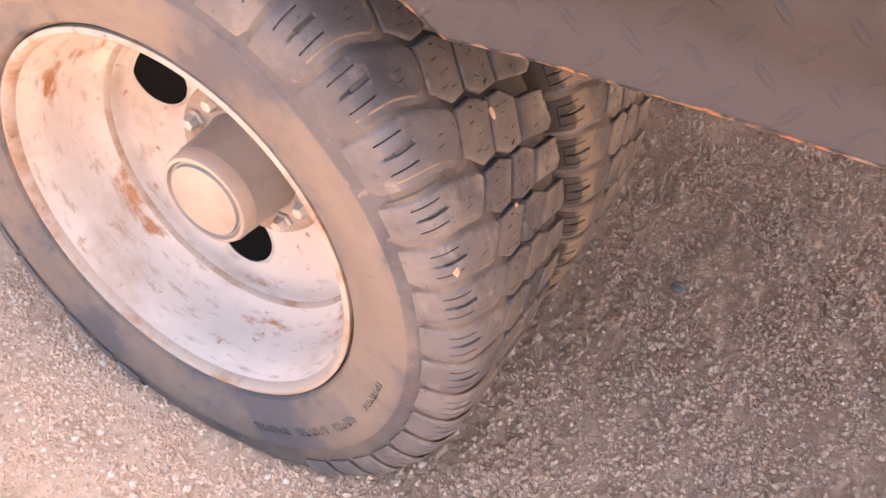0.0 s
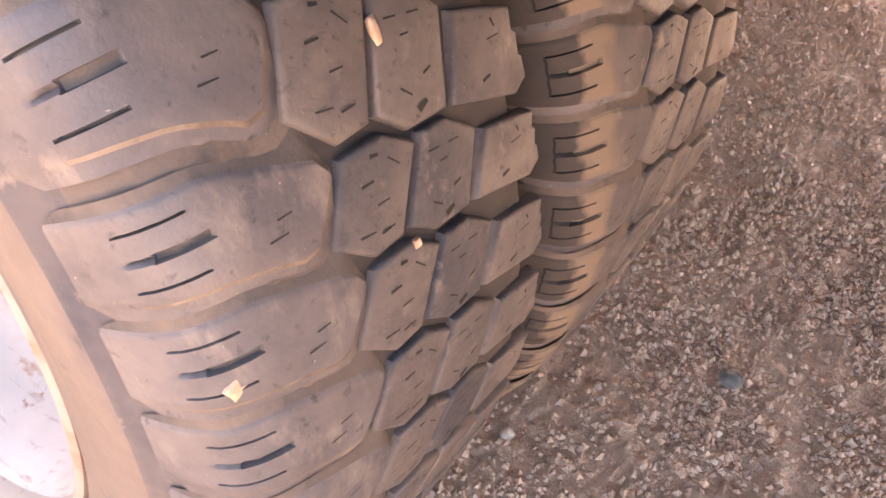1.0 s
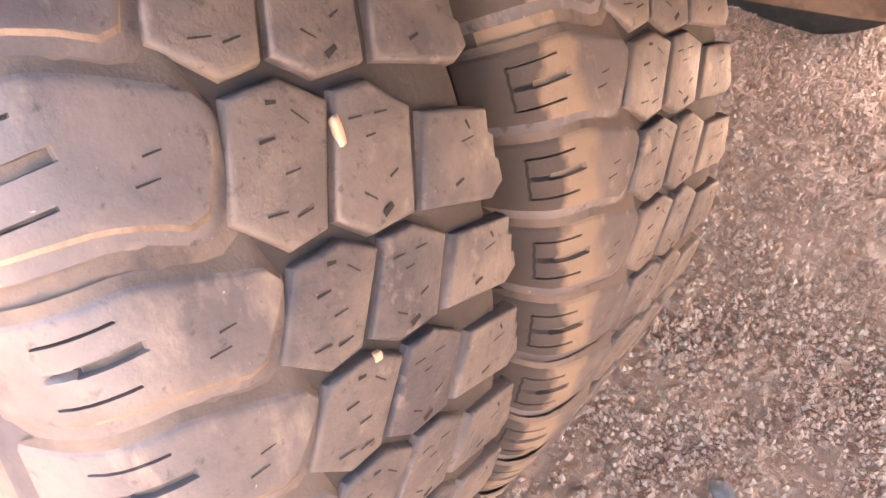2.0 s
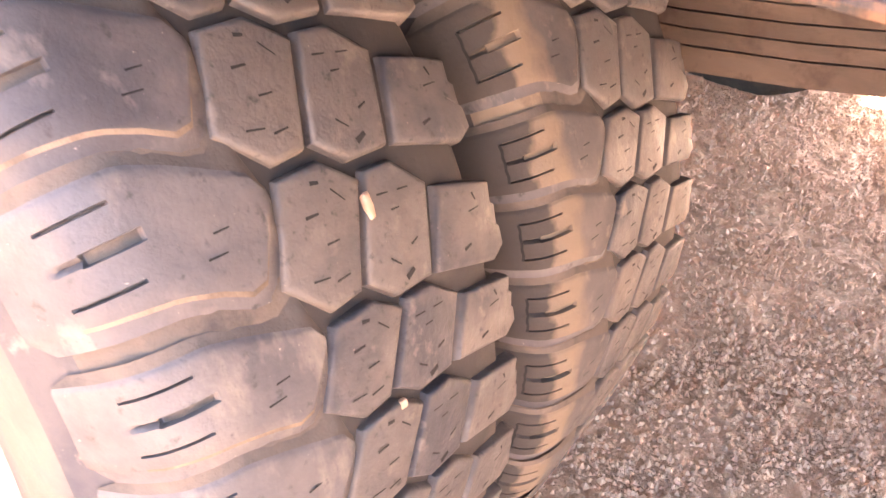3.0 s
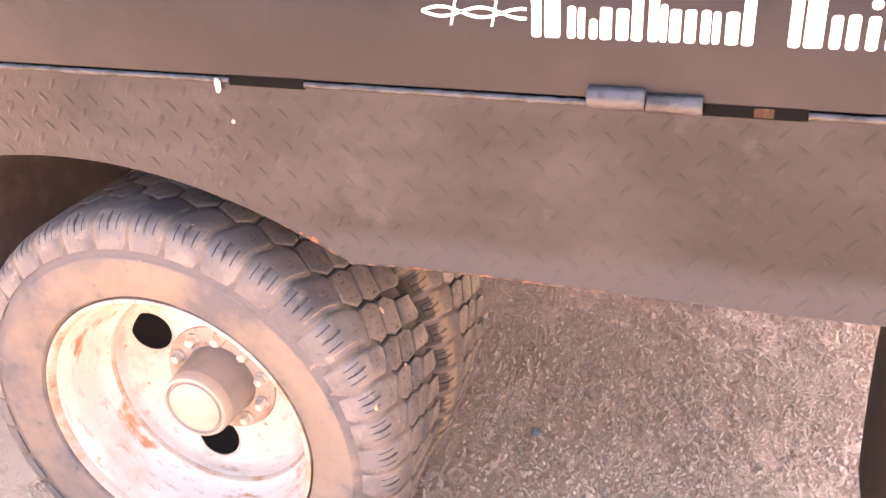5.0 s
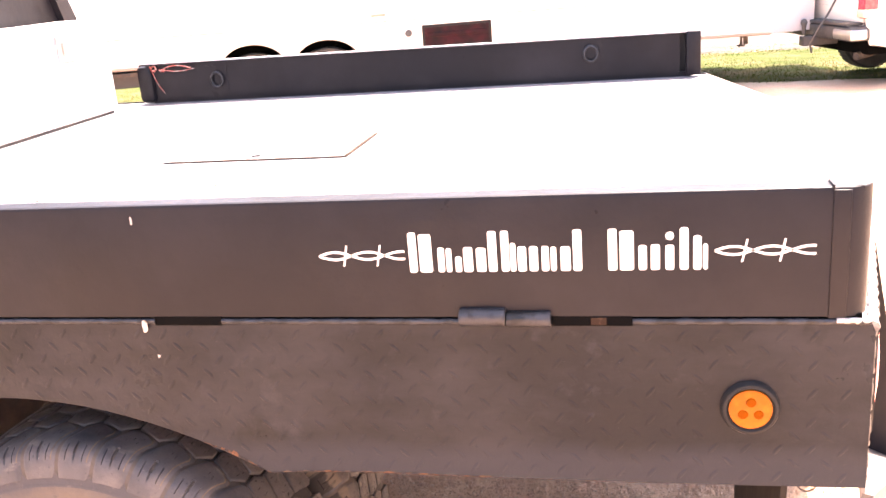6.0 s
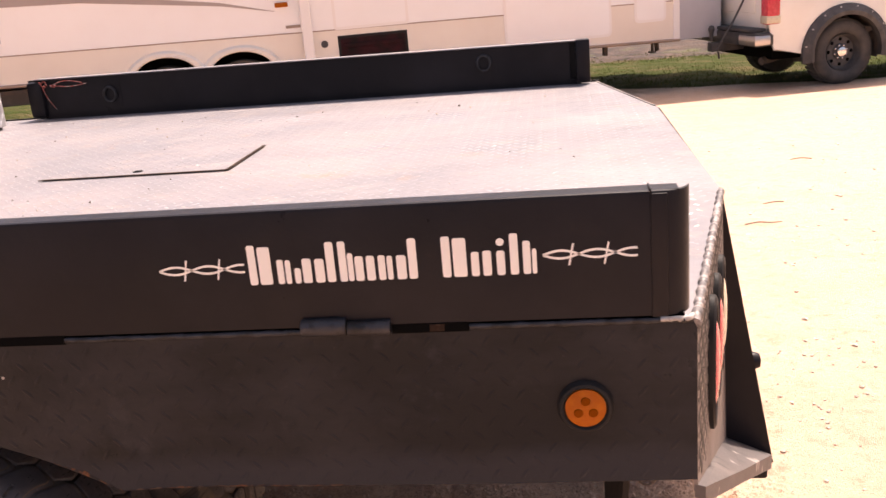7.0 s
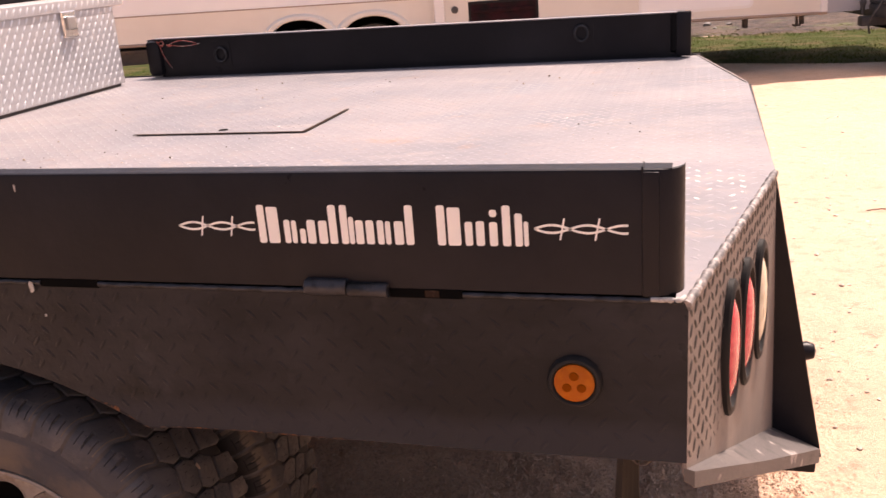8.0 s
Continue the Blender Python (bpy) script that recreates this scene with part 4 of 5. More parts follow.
SIDE_R = (0.350, 0.366, 0.379, 0.3912, 0.3960, 0.3995, 0.4027, 0.4050, 0.4067, 0.4079, 0.4089)


def bulge(deg):
    """Swells the tyre towards the ground, shaped to fit its outline in the camera's view; deg: the angle about the
    axle, -90 straight down.
    """
    q = min(1.0, max(0.0, (98 - abs(deg + 90)) / 75))
    return 0.017 * q * q * (3 - 2 * q)


def on_tyre(deg, y, r):
    a = radians(deg)
    return Vector((r * math.cos(a), y, r * math.sin(a)))


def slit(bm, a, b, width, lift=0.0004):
    """A thin dark strip laid on the tread for the shade of a cut, between two (degrees, across) spots."""
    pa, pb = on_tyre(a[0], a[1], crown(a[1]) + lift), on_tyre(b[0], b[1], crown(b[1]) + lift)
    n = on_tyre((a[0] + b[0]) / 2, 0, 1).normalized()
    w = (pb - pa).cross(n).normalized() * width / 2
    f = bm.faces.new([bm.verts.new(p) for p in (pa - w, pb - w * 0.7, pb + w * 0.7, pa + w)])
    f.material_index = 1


def block_mesh(name, outline, stretch):
    """One tread block with chamfered top edges; degrees run downwards from 0."""
    bm = bmesh.new()
    pts = [(-d * stretch, y) for d, y in outline]
    cd, cy = sum(p[0] for p in pts) / len(pts), sum(p[1] for p in pts) / len(pts)
    loops = []
    for depth, inset in ((0.0085, -0.035), (0.0032, 0.0), (0.0011, 0.03), (0.0003, 0.07), (0.0, 0.13)):
        loops.append([bm.verts.new(on_tyre(d + (cd - d) * inset, y + (cy - y) * inset, crown(y + (cy - y) * inset) - depth)) for d, y in pts])
    for r, q in zip(loops, loops[1:]):
        for k in range(len(pts)):
            bm.faces.new((r[k], r[(k + 1) % len(pts)], q[(k + 1) % len(pts)], q[k]))
    mid = bm.verts.new(on_tyre(cd, cy, crown(cy)))
    for k in range(len(pts)):
        bm.faces.new((loops[-1][k], loops[-1][(k + 1) % len(pts)], mid))
    return finish(name, bm)


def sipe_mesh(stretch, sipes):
    """The short cuts of one block, painted as thin dark strips for the shade in them."""
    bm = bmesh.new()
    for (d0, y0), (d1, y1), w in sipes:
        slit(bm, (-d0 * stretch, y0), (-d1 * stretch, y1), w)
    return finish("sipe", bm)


def finish(name, bm):
    me = bpy.data.meshes.new(name)
    bmesh.ops.recalc_face_normals(bm, faces=[f for f in bm.faces if f.material_index != 1])
    bm.to_mesh(me)
    bm.free()
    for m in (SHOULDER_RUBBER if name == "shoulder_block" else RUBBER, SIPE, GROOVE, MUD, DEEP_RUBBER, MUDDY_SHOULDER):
        me.materials.append(m)
    me.shade_smooth()
    me.set_sharp_from_angle(angle=radians(52))
    return me


def shoulder_mesh(stretch, muddy=False):
    """The wide shoulder block, running over the edge on to the side of the tyre, with two sipes and a notch cut in."""
    bm = bmesh.new()
    path = [(y, h, l, float(np.interp(y, SIDE_Y, SIDE_R)) if y < 0.256 else crown(y)) for y, h, l in SHOULDER]

    def normal(k):
        a, b = path[max(k - 1, 0)], path[min(k + 1, len(path) - 1)]
        dy, dr = b[0] - a[0], b[3] - a[3]
        n = math.hypot(dy, dr)
        return dr / n, -dy / n  # across, outwards

    def columns(y, h, l):
        even = [h + (l - h) * c / 22 for c in range(23)]
        cut = [h, h + 0.2, h + 0.5, h + 0.9, -3.15, -3.08, -2.96, -2.89, -2.0, -1.5, -1.17, -1.08, -0.75, -0.42, -0.33, 0.3, 0.9, 1.47, 1.54, 1.66, 1.73, l - 0.3, l]
        q = min(1.0, max(0.0, (0.262 - y) / 0.022))
        return [a + (b - a) * q for a, b in zip(even, cut)]

    def cut_depth(c, y):
        if c in (5, 6, 18, 19) and 0.2080 < y < 0.2295:
            return 0.0042
        if c in (11, 12, 13) and 0.2145 < y < 0.2355:
            return 0.0040
        if c == 12 and 0.2080 < y <= 0.2145:
            return 0.0032
        return 0.0

    grid, low = [], {}
    last = len(path) - 1
    for k, (y, h, l, r) in enumerate(path):
        ny, nr = normal(k)
        row = []
        for c, d in enumerate(columns(y, h, l)):
            depth = (0.0012, 0.0004)[c] if c < 2 else (0.0012, 0.0004)[22 - c] if c > 20 else cut_depth(c, y)
            if k == 0:
                depth = max(depth, 0.0010)
            row.append(bm.verts.new(on_tyre(-d * stretch, y - ny * depth, r - nr * depth)))
        grid.append(row)
    for k, (a, b) in enumerate(zip(grid, grid[1:])):
        for c in range(22):
            f = bm.faces.new((a[c], a[c + 1], b[c + 1], b[c]))
            y = (path[k][0] + path[k + 1][0]) / 2
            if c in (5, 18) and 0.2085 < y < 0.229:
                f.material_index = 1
            if c == 21 and 0.206 < y < 0.283:
                f.material_index = 3
            if muddy and f.material_index != 1:
                f.material_index = 5
    if muddy:  # a dark strip, painted as a shaded cross cut, joins the two sipes
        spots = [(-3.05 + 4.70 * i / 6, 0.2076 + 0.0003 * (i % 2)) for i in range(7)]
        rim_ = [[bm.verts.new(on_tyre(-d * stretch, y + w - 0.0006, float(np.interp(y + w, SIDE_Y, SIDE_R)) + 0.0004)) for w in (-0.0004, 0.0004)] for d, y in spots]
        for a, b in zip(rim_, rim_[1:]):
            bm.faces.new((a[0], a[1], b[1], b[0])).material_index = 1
    edge = [(0, c) for c in range(23)] + [(k, 22) for k in range(1, last + 1)] + [(last, c) for c in range(21, -1, -1)] + [(k, 0) for k in range(last - 1, 0, -1)]
    for k, c in edge:
        y, h, l, r = path[k]
        ny, nr = normal(k)
        gap = 0.5 * (LONG - (l - h)) if 0 < k < last else 0.1
        d = columns(y, h, l)[c] + (-gap if c == 0 else gap if c == 22 else 0)
        depth = 0.0013 + 0.0030 * min(1.0, max(0.0, (y - 0.212) / 0.070)) if 0 < k < last else 0.0055 if k == 0 else 0.003
        low[k, c] = bm.verts.new(on_tyre(-d * stretch, y - ny * depth + (0.004 if k == 0 else -0.001 if k == last else 0), r - nr * depth))
    for a, b in zip(edge, edge[1:] + edge[:1]):
        bm.faces.new((grid[a[0]][a[1]], grid[b[0]][b[1]], low[b], low[a])).material_index = 2 if a[1] == b[1] == 0 else 0
    return finish("shoulder_block", bm)


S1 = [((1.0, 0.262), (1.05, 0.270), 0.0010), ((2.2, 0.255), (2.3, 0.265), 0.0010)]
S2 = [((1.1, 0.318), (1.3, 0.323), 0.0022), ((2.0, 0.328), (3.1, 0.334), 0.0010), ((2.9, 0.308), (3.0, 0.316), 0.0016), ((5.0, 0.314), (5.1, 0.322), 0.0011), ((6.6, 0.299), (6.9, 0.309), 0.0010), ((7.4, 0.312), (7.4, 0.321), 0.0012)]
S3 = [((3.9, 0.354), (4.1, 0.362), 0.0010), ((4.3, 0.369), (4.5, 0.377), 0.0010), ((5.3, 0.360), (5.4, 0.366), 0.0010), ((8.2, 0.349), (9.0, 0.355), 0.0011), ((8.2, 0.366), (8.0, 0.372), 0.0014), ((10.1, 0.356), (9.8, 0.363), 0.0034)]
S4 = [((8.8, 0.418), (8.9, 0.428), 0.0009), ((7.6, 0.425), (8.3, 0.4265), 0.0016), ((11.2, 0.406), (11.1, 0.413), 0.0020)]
MESHES = {}
MUDDY = {"long": shoulder_mesh(1.0, True), "short": shoulder_mesh(SHORT / LONG, True)}
for kind_, st in (("long", 1.0), ("short", SHORT / LONG)):
    MESHES[kind_] = [shoulder_mesh(st), block_mesh("tread_block", ROWS_2, st), block_mesh("tread_block", ROWS_3, st), block_mesh("edge_block", ROWS_4, st),
                     sipe_mesh(st, S1), sipe_mesh(st, S2), sipe_mesh(st, S3), sipe_mesh(st, S4)]

# carcass: groove floor, shoulders, sidewalls and beads
CARCASS = [(0.262, 0.214), (0.268, 0.2055), (0.282, 0.2025), (0.296, 0.1990), (0.3005, 0.1970), (0.330, 0.1955), (0.340, 0.1970), (0.3435, 0.1985), (0.346, 0.2005), (0.3735, 0.2055), (0.3880, 0.2125), (0.3985, 0.2225), (0.4043, 0.238), (0.4062, 0.252), (0.4058, 0.290), (0.4042, 0.320), (0.4035, 0.402), (0.4015, 0.428), (0.392, 0.441), (0.360, 0.450), (0.322, 0.453), (0.290, 0.446), (0.262, 0.425), (0.255, 0.40), (0.255, 0.24)]


def tyre(y_off, turn, label, muddy):
    bm = bmesh.new()
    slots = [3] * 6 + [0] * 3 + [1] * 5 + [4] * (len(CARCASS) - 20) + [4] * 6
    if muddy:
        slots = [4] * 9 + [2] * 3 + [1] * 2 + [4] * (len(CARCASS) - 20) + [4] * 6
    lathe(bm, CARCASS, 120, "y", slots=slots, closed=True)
    # swell the tyre to its outline in view, and flatten it on the ground
    for v in bm.verts:
        rad = math.hypot(v.co.x, v.co.z)
        grow = 1 + bulge(math.degrees(math.atan2(v.co.z, v.co.x))) * min(1.0, max(0.0, (rad - 0.28) / 0.12)) / rad
        v.co.x, v.co.z = v.co.x * grow, max(v.co.z * grow, -WZ - 0.008)
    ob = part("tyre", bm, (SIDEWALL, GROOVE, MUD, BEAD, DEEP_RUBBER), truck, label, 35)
    ob.matrix_basis = BASE @ Matrix.Translation((WX, y_off, WZ)) @ Matrix.Rotation(radians(-turn), 4, "Y") if turn else BASE @ Matrix.Translation((WX, y_off, WZ))
    return ob


def tread(tyre_ob, start, muddy=False):
    d = start
    for k in range(N_LONG + N_SHORT):
        long_one = k < N_LONG
        d += LONG if long_one else SHORT
        for row, me in enumerate(MESHES["long" if long_one else "short"]):
            if -117 < (d - 3 + 180) % 360 - 180 < -63:
                continue  # pressed flat against the ground
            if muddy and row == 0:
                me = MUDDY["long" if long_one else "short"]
            b = new(("shoulder_block", "tread_block", "tread_block", "edge_block", "sipe", "sipe", "sipe", "sipe")[row], me)
            if row > 3:
                tagged(b, kind="stuff")
            b.parent = tyre_ob
            b.matrix_basis = Matrix.Rotation(radians(-d), 4, "Y") @ Matrix.Translation((bulge((d - 3 + 180) % 360 - 180), 0, 0))


OUT = -0.156  # the outer wheel's section is drawn this far in from the skirt
outer_tyre = tyre(OUT, 0, "dusty worn black tyre with chunky tread blocks", False)
inner_tyre = tyre(OUT + 0.285, 0, "dusty inner tyre with dried tan mud on its shoulder", True)

# worn raised marks moulded on the sidewall, plain bars
bm = bmesh.new()
for start, count, r0, r1 in ((-72.0, 16, 0.308, 0.320), (-26.0, 6, 0.310, 0.318)):
    for k in range(count):
        if k % 6 == 5:
            continue
        a0 = start + 2.5 * k
        for b0, b1, q0, q1 in ((a0, a0 + 0.5, r0, r1), (a0 + 1.2, a0 + 1.7, r0 + 0.003 * (k % 2), r1 - 0.003 * (k % 3 == 0)), (a0, a0 + 1.7, r1 - 0.0025, r1)):
            quad = [(b0, q0), (b1, q0), (b1, q1), (b0, q1)]
            top = [bm.verts.new(on_tyre(d, 0.1948, r)) for d, r in quad]
            foot = [bm.verts.new(on_tyre(d, 0.1985, r)) for d, r in quad]
            bm.faces.new(top)
            for i in range(4):
                bm.faces.new((top[i], top[(i + 1) % 4], foot[(i + 1) % 4], foot[i]))
tagged(part("moulded_mark", bm, BEAD, outer_tyre, "worn raised marks on the sidewall"), kind="stuff")


def rim(name, y_off, flip, label):
    """The disc is dished towards the middle of the axle on the outer wheel."""
    prof = [(0.246, 0.425), (0.252, 0.400), (0.2575, 0.232), (0.2605, 0.2135), (0.260, 0.2085), (0.2545, 0.2065), (0.2500, 0.2105), (0.2475, 0.220), (0.2450, 0.233), (0.2425, 0.240), (0.2395, 0.258), (0.2360, 0.280), (0.2320, 0.296), (0.2265, 0.310), (0.2195, 0.320), (0.2105, 0.326), (0.2045, 0.333), (0.2025, 0.345), (0.195, 0.356), (0.185, 0.361), (0.11, 0.371), (0.06, 0.373), (0.0001, 0.373)]
    bm = bmesh.new()
    slots = [0, 0, 1, 1, 1, 1, 1] + [0] * 8 + [1] + [0] * 6
    lathe(bm, prof, 120, "y", slots=slots)
    ob = part(name, bm, (RIM, RIM_LIP), truck, label, 40)
    ob.matrix_basis = BASE @ Matrix.Translation((WX, y_off, WZ)) @ (Matrix.Identity(4) if flip > 0 else Matrix.Rotation(math.pi, 4, "Z"))
    return ob


def rim_fittings(rim_ob):
    for a, reach in ((147, 0.157), (-101, 0.143)):
        bm = bmesh.new()
        c = Vector((reach * math.cos(radians(a)), 0, reach * math.sin(radians(a))))
        rad = Vector((math.cos(radians(a)), 0, math.sin(radians(a))))
        tan = Vector((-rad.z, 0, rad.x))
        rings = [(1.12, -0.0005), (1.04, -0.003), (1.0, -0.002), (0.97, 0.003)]
        loops = []
        for k, h in rings:
            loops.append([bm.verts.new(c + rad * 0.040 * k * math.cos(t * math.pi / 16) + tan * 0.043 * k * math.sin(t * math.pi / 16) + Vector((0, 0.3658 + 0.145 * (0.155 - reach) - 0.145 * (0.040 * k * math.cos(t * math.pi / 16)) + h - 0.001, 0))) for t in range(32)])
        for i, (r, q) in enumerate(zip(loops, loops[1:])):
            for t in range(32):
                bm.faces.new((r[t], r[(t + 1) % 32], q[(t + 1) % 32], q[t])).material_index = 0
        bm.faces.new(loops[2]).material_index = 1
        part("hand_hole", bm, (RIM, VOID), rim_ob, "dark oval hand hole", 40)
    bm = bmesh.new()
    lathe(bm, [(0.113, 0.3725), (0.111, 0.3665), (0.06, 0.365)], 48)
    part("hub_flange", bm, RIM_LIP, rim_ob, "", 30)
    for k in range(10):
        a = 155 + 36 * k
        bm = bmesh.new()
        lathe(bm, [(0.0145, 0.367), (0.0145, 0.362), (0.0112, 0.359), (0.0108, 0.352), (0.008, 0.347), (0.0001, 0.3455)], 6, "y", (0.091 * math.cos(radians(a)), 0, 0.091 * math.sin(radians(a))))
        part("lug_nut", bm, NUT, rim_ob, "", 30)
    bm = bmesh.new()
    lathe(bm, [(0.074, 0.370), (0.070, 0.358), (0.0665, 0.300), (0.0655, 0.294)], 64)
    part("hub", bm, HUB, rim_ob, "grey steel hub barrel", 30)
    bm = bmesh.new()
    lathe(bm, [(0.0655, 0.296), (0.0650, 0.280), (0.062, 0.2735), (0.0575, 0.2730), (0.0550, 0.2770), (0.0520, 0.2770), (0.0500, 0.2730), (0.03, 0.2695), (0.0001, 0.2685)], 64, slots=[0, 0, 0, 1, 1, 1, 0, 0])
    part("hub_cap", bm, (CAP, HUB), rim_ob, "cream painted round hub cap", 30)


outer_rim = rim("rim", OUT, 1, "grey painted steel rim, dusty and rust-stained")
rim_fittings(outer_rim)
inner_rim = rim("rim", OUT + 0.285 + 0.636, -1, "grey steel inner rim")
inner_rim.matrix_basis = BASE @ Matrix.Translation((WX, OUT + 0.285 + 0.640, WZ)) @ Matrix.Rotation(math.pi, 4, "Z")

# the duals on the far side
for y_off in (OUT, OUT + 0.285):
    for src in (outer_tyre,):
        ob = src.copy()
        scene.collection.objects.link(ob)
        ob.matrix_basis = BASE @ Matrix.Translation((WX, WIDE - y_off, WZ)) @ Matrix.Rotation(math.pi, 4, "Z")
far = outer_rim.copy()
scene.collection.objects.link(far)
far.matrix_basis = BASE @ Matrix.Translation((WX, WIDE - OUT, WZ)) @ Matrix.Rotation(math.pi, 4, "Z")


def lodged(tyre_ob, deg, y, size, lean, material=LODGED):
    bm = bmesh.new()
    bmesh.ops.create_icosphere(bm, subdivisions=2, radius=1)
    for v in bm.verts:
        v.co = Vector([math.copysign(abs(q) ** 0.45, q) for q in v.co]) * (1 + 0.25 * noise.noise(v.co * 1.7 + Vector((deg, 0, 0))))
        v.co = Vector((v.co.x * size[0], v.co.y * size[1], v.co.z * size[2]))
    ob = part("lodged_stone", bm, material, tyre_ob, "pale stone wedged in the tread", 60)
    ob.matrix_basis = Matrix.Rotation(radians(-deg), 4, "Y") @ Matrix.Translation((crown(y) - 0.001, y, 0)) @ Matrix.Rotation(radians(lean), 4, "X")


lodged(outer_tyre, 31.4, 0.3475, (0.0022, 0.0021, 0.0066), -3)
lodged(outer_tyre, 51.6, 0.3500, (0.0025, 0.0018, 0.0052), 4)
lodged(outer_tyre, 17.51, 0.3322, (0.0018, 0.0024, 0.0024), 0)
lodged(outer_tyre, 17.08, 0.2246, (0.0022, 0.008, 0.0042), 25)

# ---- toolbox and rack on the bed ----
toolbox = thing("toolbox", "bright diamond-plate aluminium toolbox standing across the truck bed", "toolbox", (-1.89, 1.45, DECK_Z + 0.0016))


def at_box(name, bm, material, label="", smooth=0.0):
    ob = part(name, bm, material, toolbox, label, smooth)
    ob.matrix_basis = Matrix.Translation((1.89, -1.45, -DECK_Z - 0.0016))
    return ob


bm = bmesh.new()
box(bm, -2.00, -1.77, 0.55, 2.33, DECK_Z + 0.012, 1.370, 0.004)
body = at_box("body", bm, ALU)
bm = bmesh.new()
box(bm, -1.99, -1.78, 0.57, 2.31, DECK_Z + 0.0016, DECK_Z + 0.012)
at_box("base", bm, FRAME)
bm = bmesh.new()
box(bm, -2.01, -1.763, 0.52, 2.40, 1.366, 1.412, 0.004)
at_box("lid", bm, ALU)
spots = [((-1.7695, 0.57 + 0.040 * i + 0.020 * (j % 2), 1.065 + 0.0262 * j), 58) for i in range(44) for j in range(12)]
spots += [((-1.7625, 0.535 + 0.036 * i, 1.389), 58) for i in range(52)]
ob = lug_mesh("box_lug", spots, (0, 1, 0), (0, 0, 1), ALU_LUG, toolbox, length=0.033, width=0.0080, height=0.0040)
ob.matrix_basis = Matrix.Translation((1.89, -1.45, -DECK_Z - 0.0016))
for y in (2.02, 0.95):
    bm = bmesh.new()
    box(bm, -1.769, -1.757, y - 0.045, y + 0.045, 1.270, 1.372, 0.005)
    at_box("latch_plate", bm, CHROME, "chrome latch plate")
    bm = bmesh.new()
    box(bm, -1.757, -1.744, y - 0.024, y + 0.024, 1.300, 1.352, 0.006)
    at_box("paddle", bm, BUMPER)

rack = thing("headache_rack", "black steel headache rack behind the toolbox", "rack", (-2.06, 1.4, DECK_Z))


def at_rack(name, bm, label=""):
    ob = part(name, bm, PAINT, rack, label)
    ob.matrix_basis = Matrix.Translation((2.06, -1.4, -DECK_Z))


bm = bmesh.new()
prism(bm, [(2.47, DECK_Z), (2.565, DECK_Z), (2.565, 1.41), (2.37, 1.80), (2.31, 1.80), (2.47, 1.41)], (-2.09, 0, 0), (0, 1, 0), (0, 0, 1), 0.06)
at_rack("post", bm, "slanting black side post")
bm = bmesh.new()
prism(bm, [(0.05, DECK_Z), (2.50, DECK_Z), (2.50, 1.41), (2.34, 1.795), (0.15, 1.795), (0.05, 1.41)], (-2.07, 0, 0), (0, 1, 0), (0, 0, 1), 0.01)
at_rack("panel", bm, "dark rack panel")

# wiring and tie-down rings on the far rail
for x, z in ((0.153, 1.150), (-1.41, 1.132)):
    bm = bmesh.new()
    y = WIDE - 0.0395
    box(bm, x - 0.045, x + 0.045, y - 0.0015, y, z - 0.055, z + 0.05)
    ring = bed("ring_plate", bm, PAINT, "black tie-down ring plate")
    bm = bmesh.new()
    tube(bm, [(x + 0.026 * math.cos(a), y - 0.010, z - 0.006 + 0.030 * math.sin(a)) for a in [k * 2 * math.pi / 20 for k in range(21)]], 0.0055, 8)
    bed("tie_ring", bm, STEEL, "", 60, ring)
bm = bmesh.new()
for k in range(8):
    p, pts = Vector((-1.70 + 0.008 * k, WIDE - 0.044, 1.180)), []
    for s in range(9):
        q = s / 8
        pts.append(p + Vector((0.035 * math.sin(k * 1.7) * q + 0.16 * (k > 5) * q, -0.012 - 0.012 * math.sin(3 * q + k), 0.016 * math.cos(k * 2.1) * math.sin(3 * q) - (0.10 * q if k == 1 else 0))))
    tube(bm, pts, 0.0016 if k in (1, 6, 7) else 0.003, 6)
bed("loose_wiring", bm, COPPER, "loose red and copper wires", 60)

# flakes and grit lying on the deck
rng = np.random.default_rng(44)
for material, label, count in ((STONE_LIGHT, "pale grit lying on the deck", 110), (RUSTY, "rust flakes lying on the deck", 90)):
    verts, faces = [], []
    for k in range(count):
        size = 0.003 + 0.007 * rng.random() ** 3
        x, y = (rng.uniform(-1.6, 0.5), rng.uniform(0.06, 2.45)) if k % 2 else (rng.uniform(-1.6, -0.7), rng.uniform(0.1, 1.0))
        faces.append(ICO_F + len(verts) * len(ICO_V))
        verts.append(stone_geo(rng, size, ICO_V) + np.array([x, y, DECK_Z + 0.0016 + size * 0.2]))
    m = bpy.data.meshes.new("deck_grit")
    m.from_pydata(np.concatenate(verts).tolist(), [], np.concatenate(faces).tolist())
    m.materials.append(material)
    tagged(new("deck_grit", m), label, "grit", kind="stuff")

# ---- travel trailer ----
TD = Vector((0.9581, 0.2865, 0))
TN = Vector((0.2865, -0.9581, 0))  # towards the yard
trailer_z = -0.281
trailer = thing("travel_trailer", "cream travel trailer with grey swoosh decals, parked across the yard", "trailer", (-2.36, 10.22, trailer_z))
TRAIL = Matrix(((TD.x, -TN.x, 0, 0), (TD.y, -TN.y, 0, 0), (0, 0, 1, 0), (0, 0, 0, 1)))
trailer.matrix_world = Matrix.Translation((-2.36, 10.22, trailer_z)) @ TRAIL @ Matrix.Diagonal((1.11, 1.11, 1.11, 1))
Z0 = 0.0


def tr(name, bm, material, label="", smooth=0.0, parent=None):
    ob = part(name, bm, material, parent or trailer, label, smooth)
    ob.matrix_basis = Matrix.Translation((0, 0, Z0)) if parent is None else Matrix.Identity(4)
    return ob


def low(u):
    return 0.66 - 0.0155 * u


bm = bmesh.new()
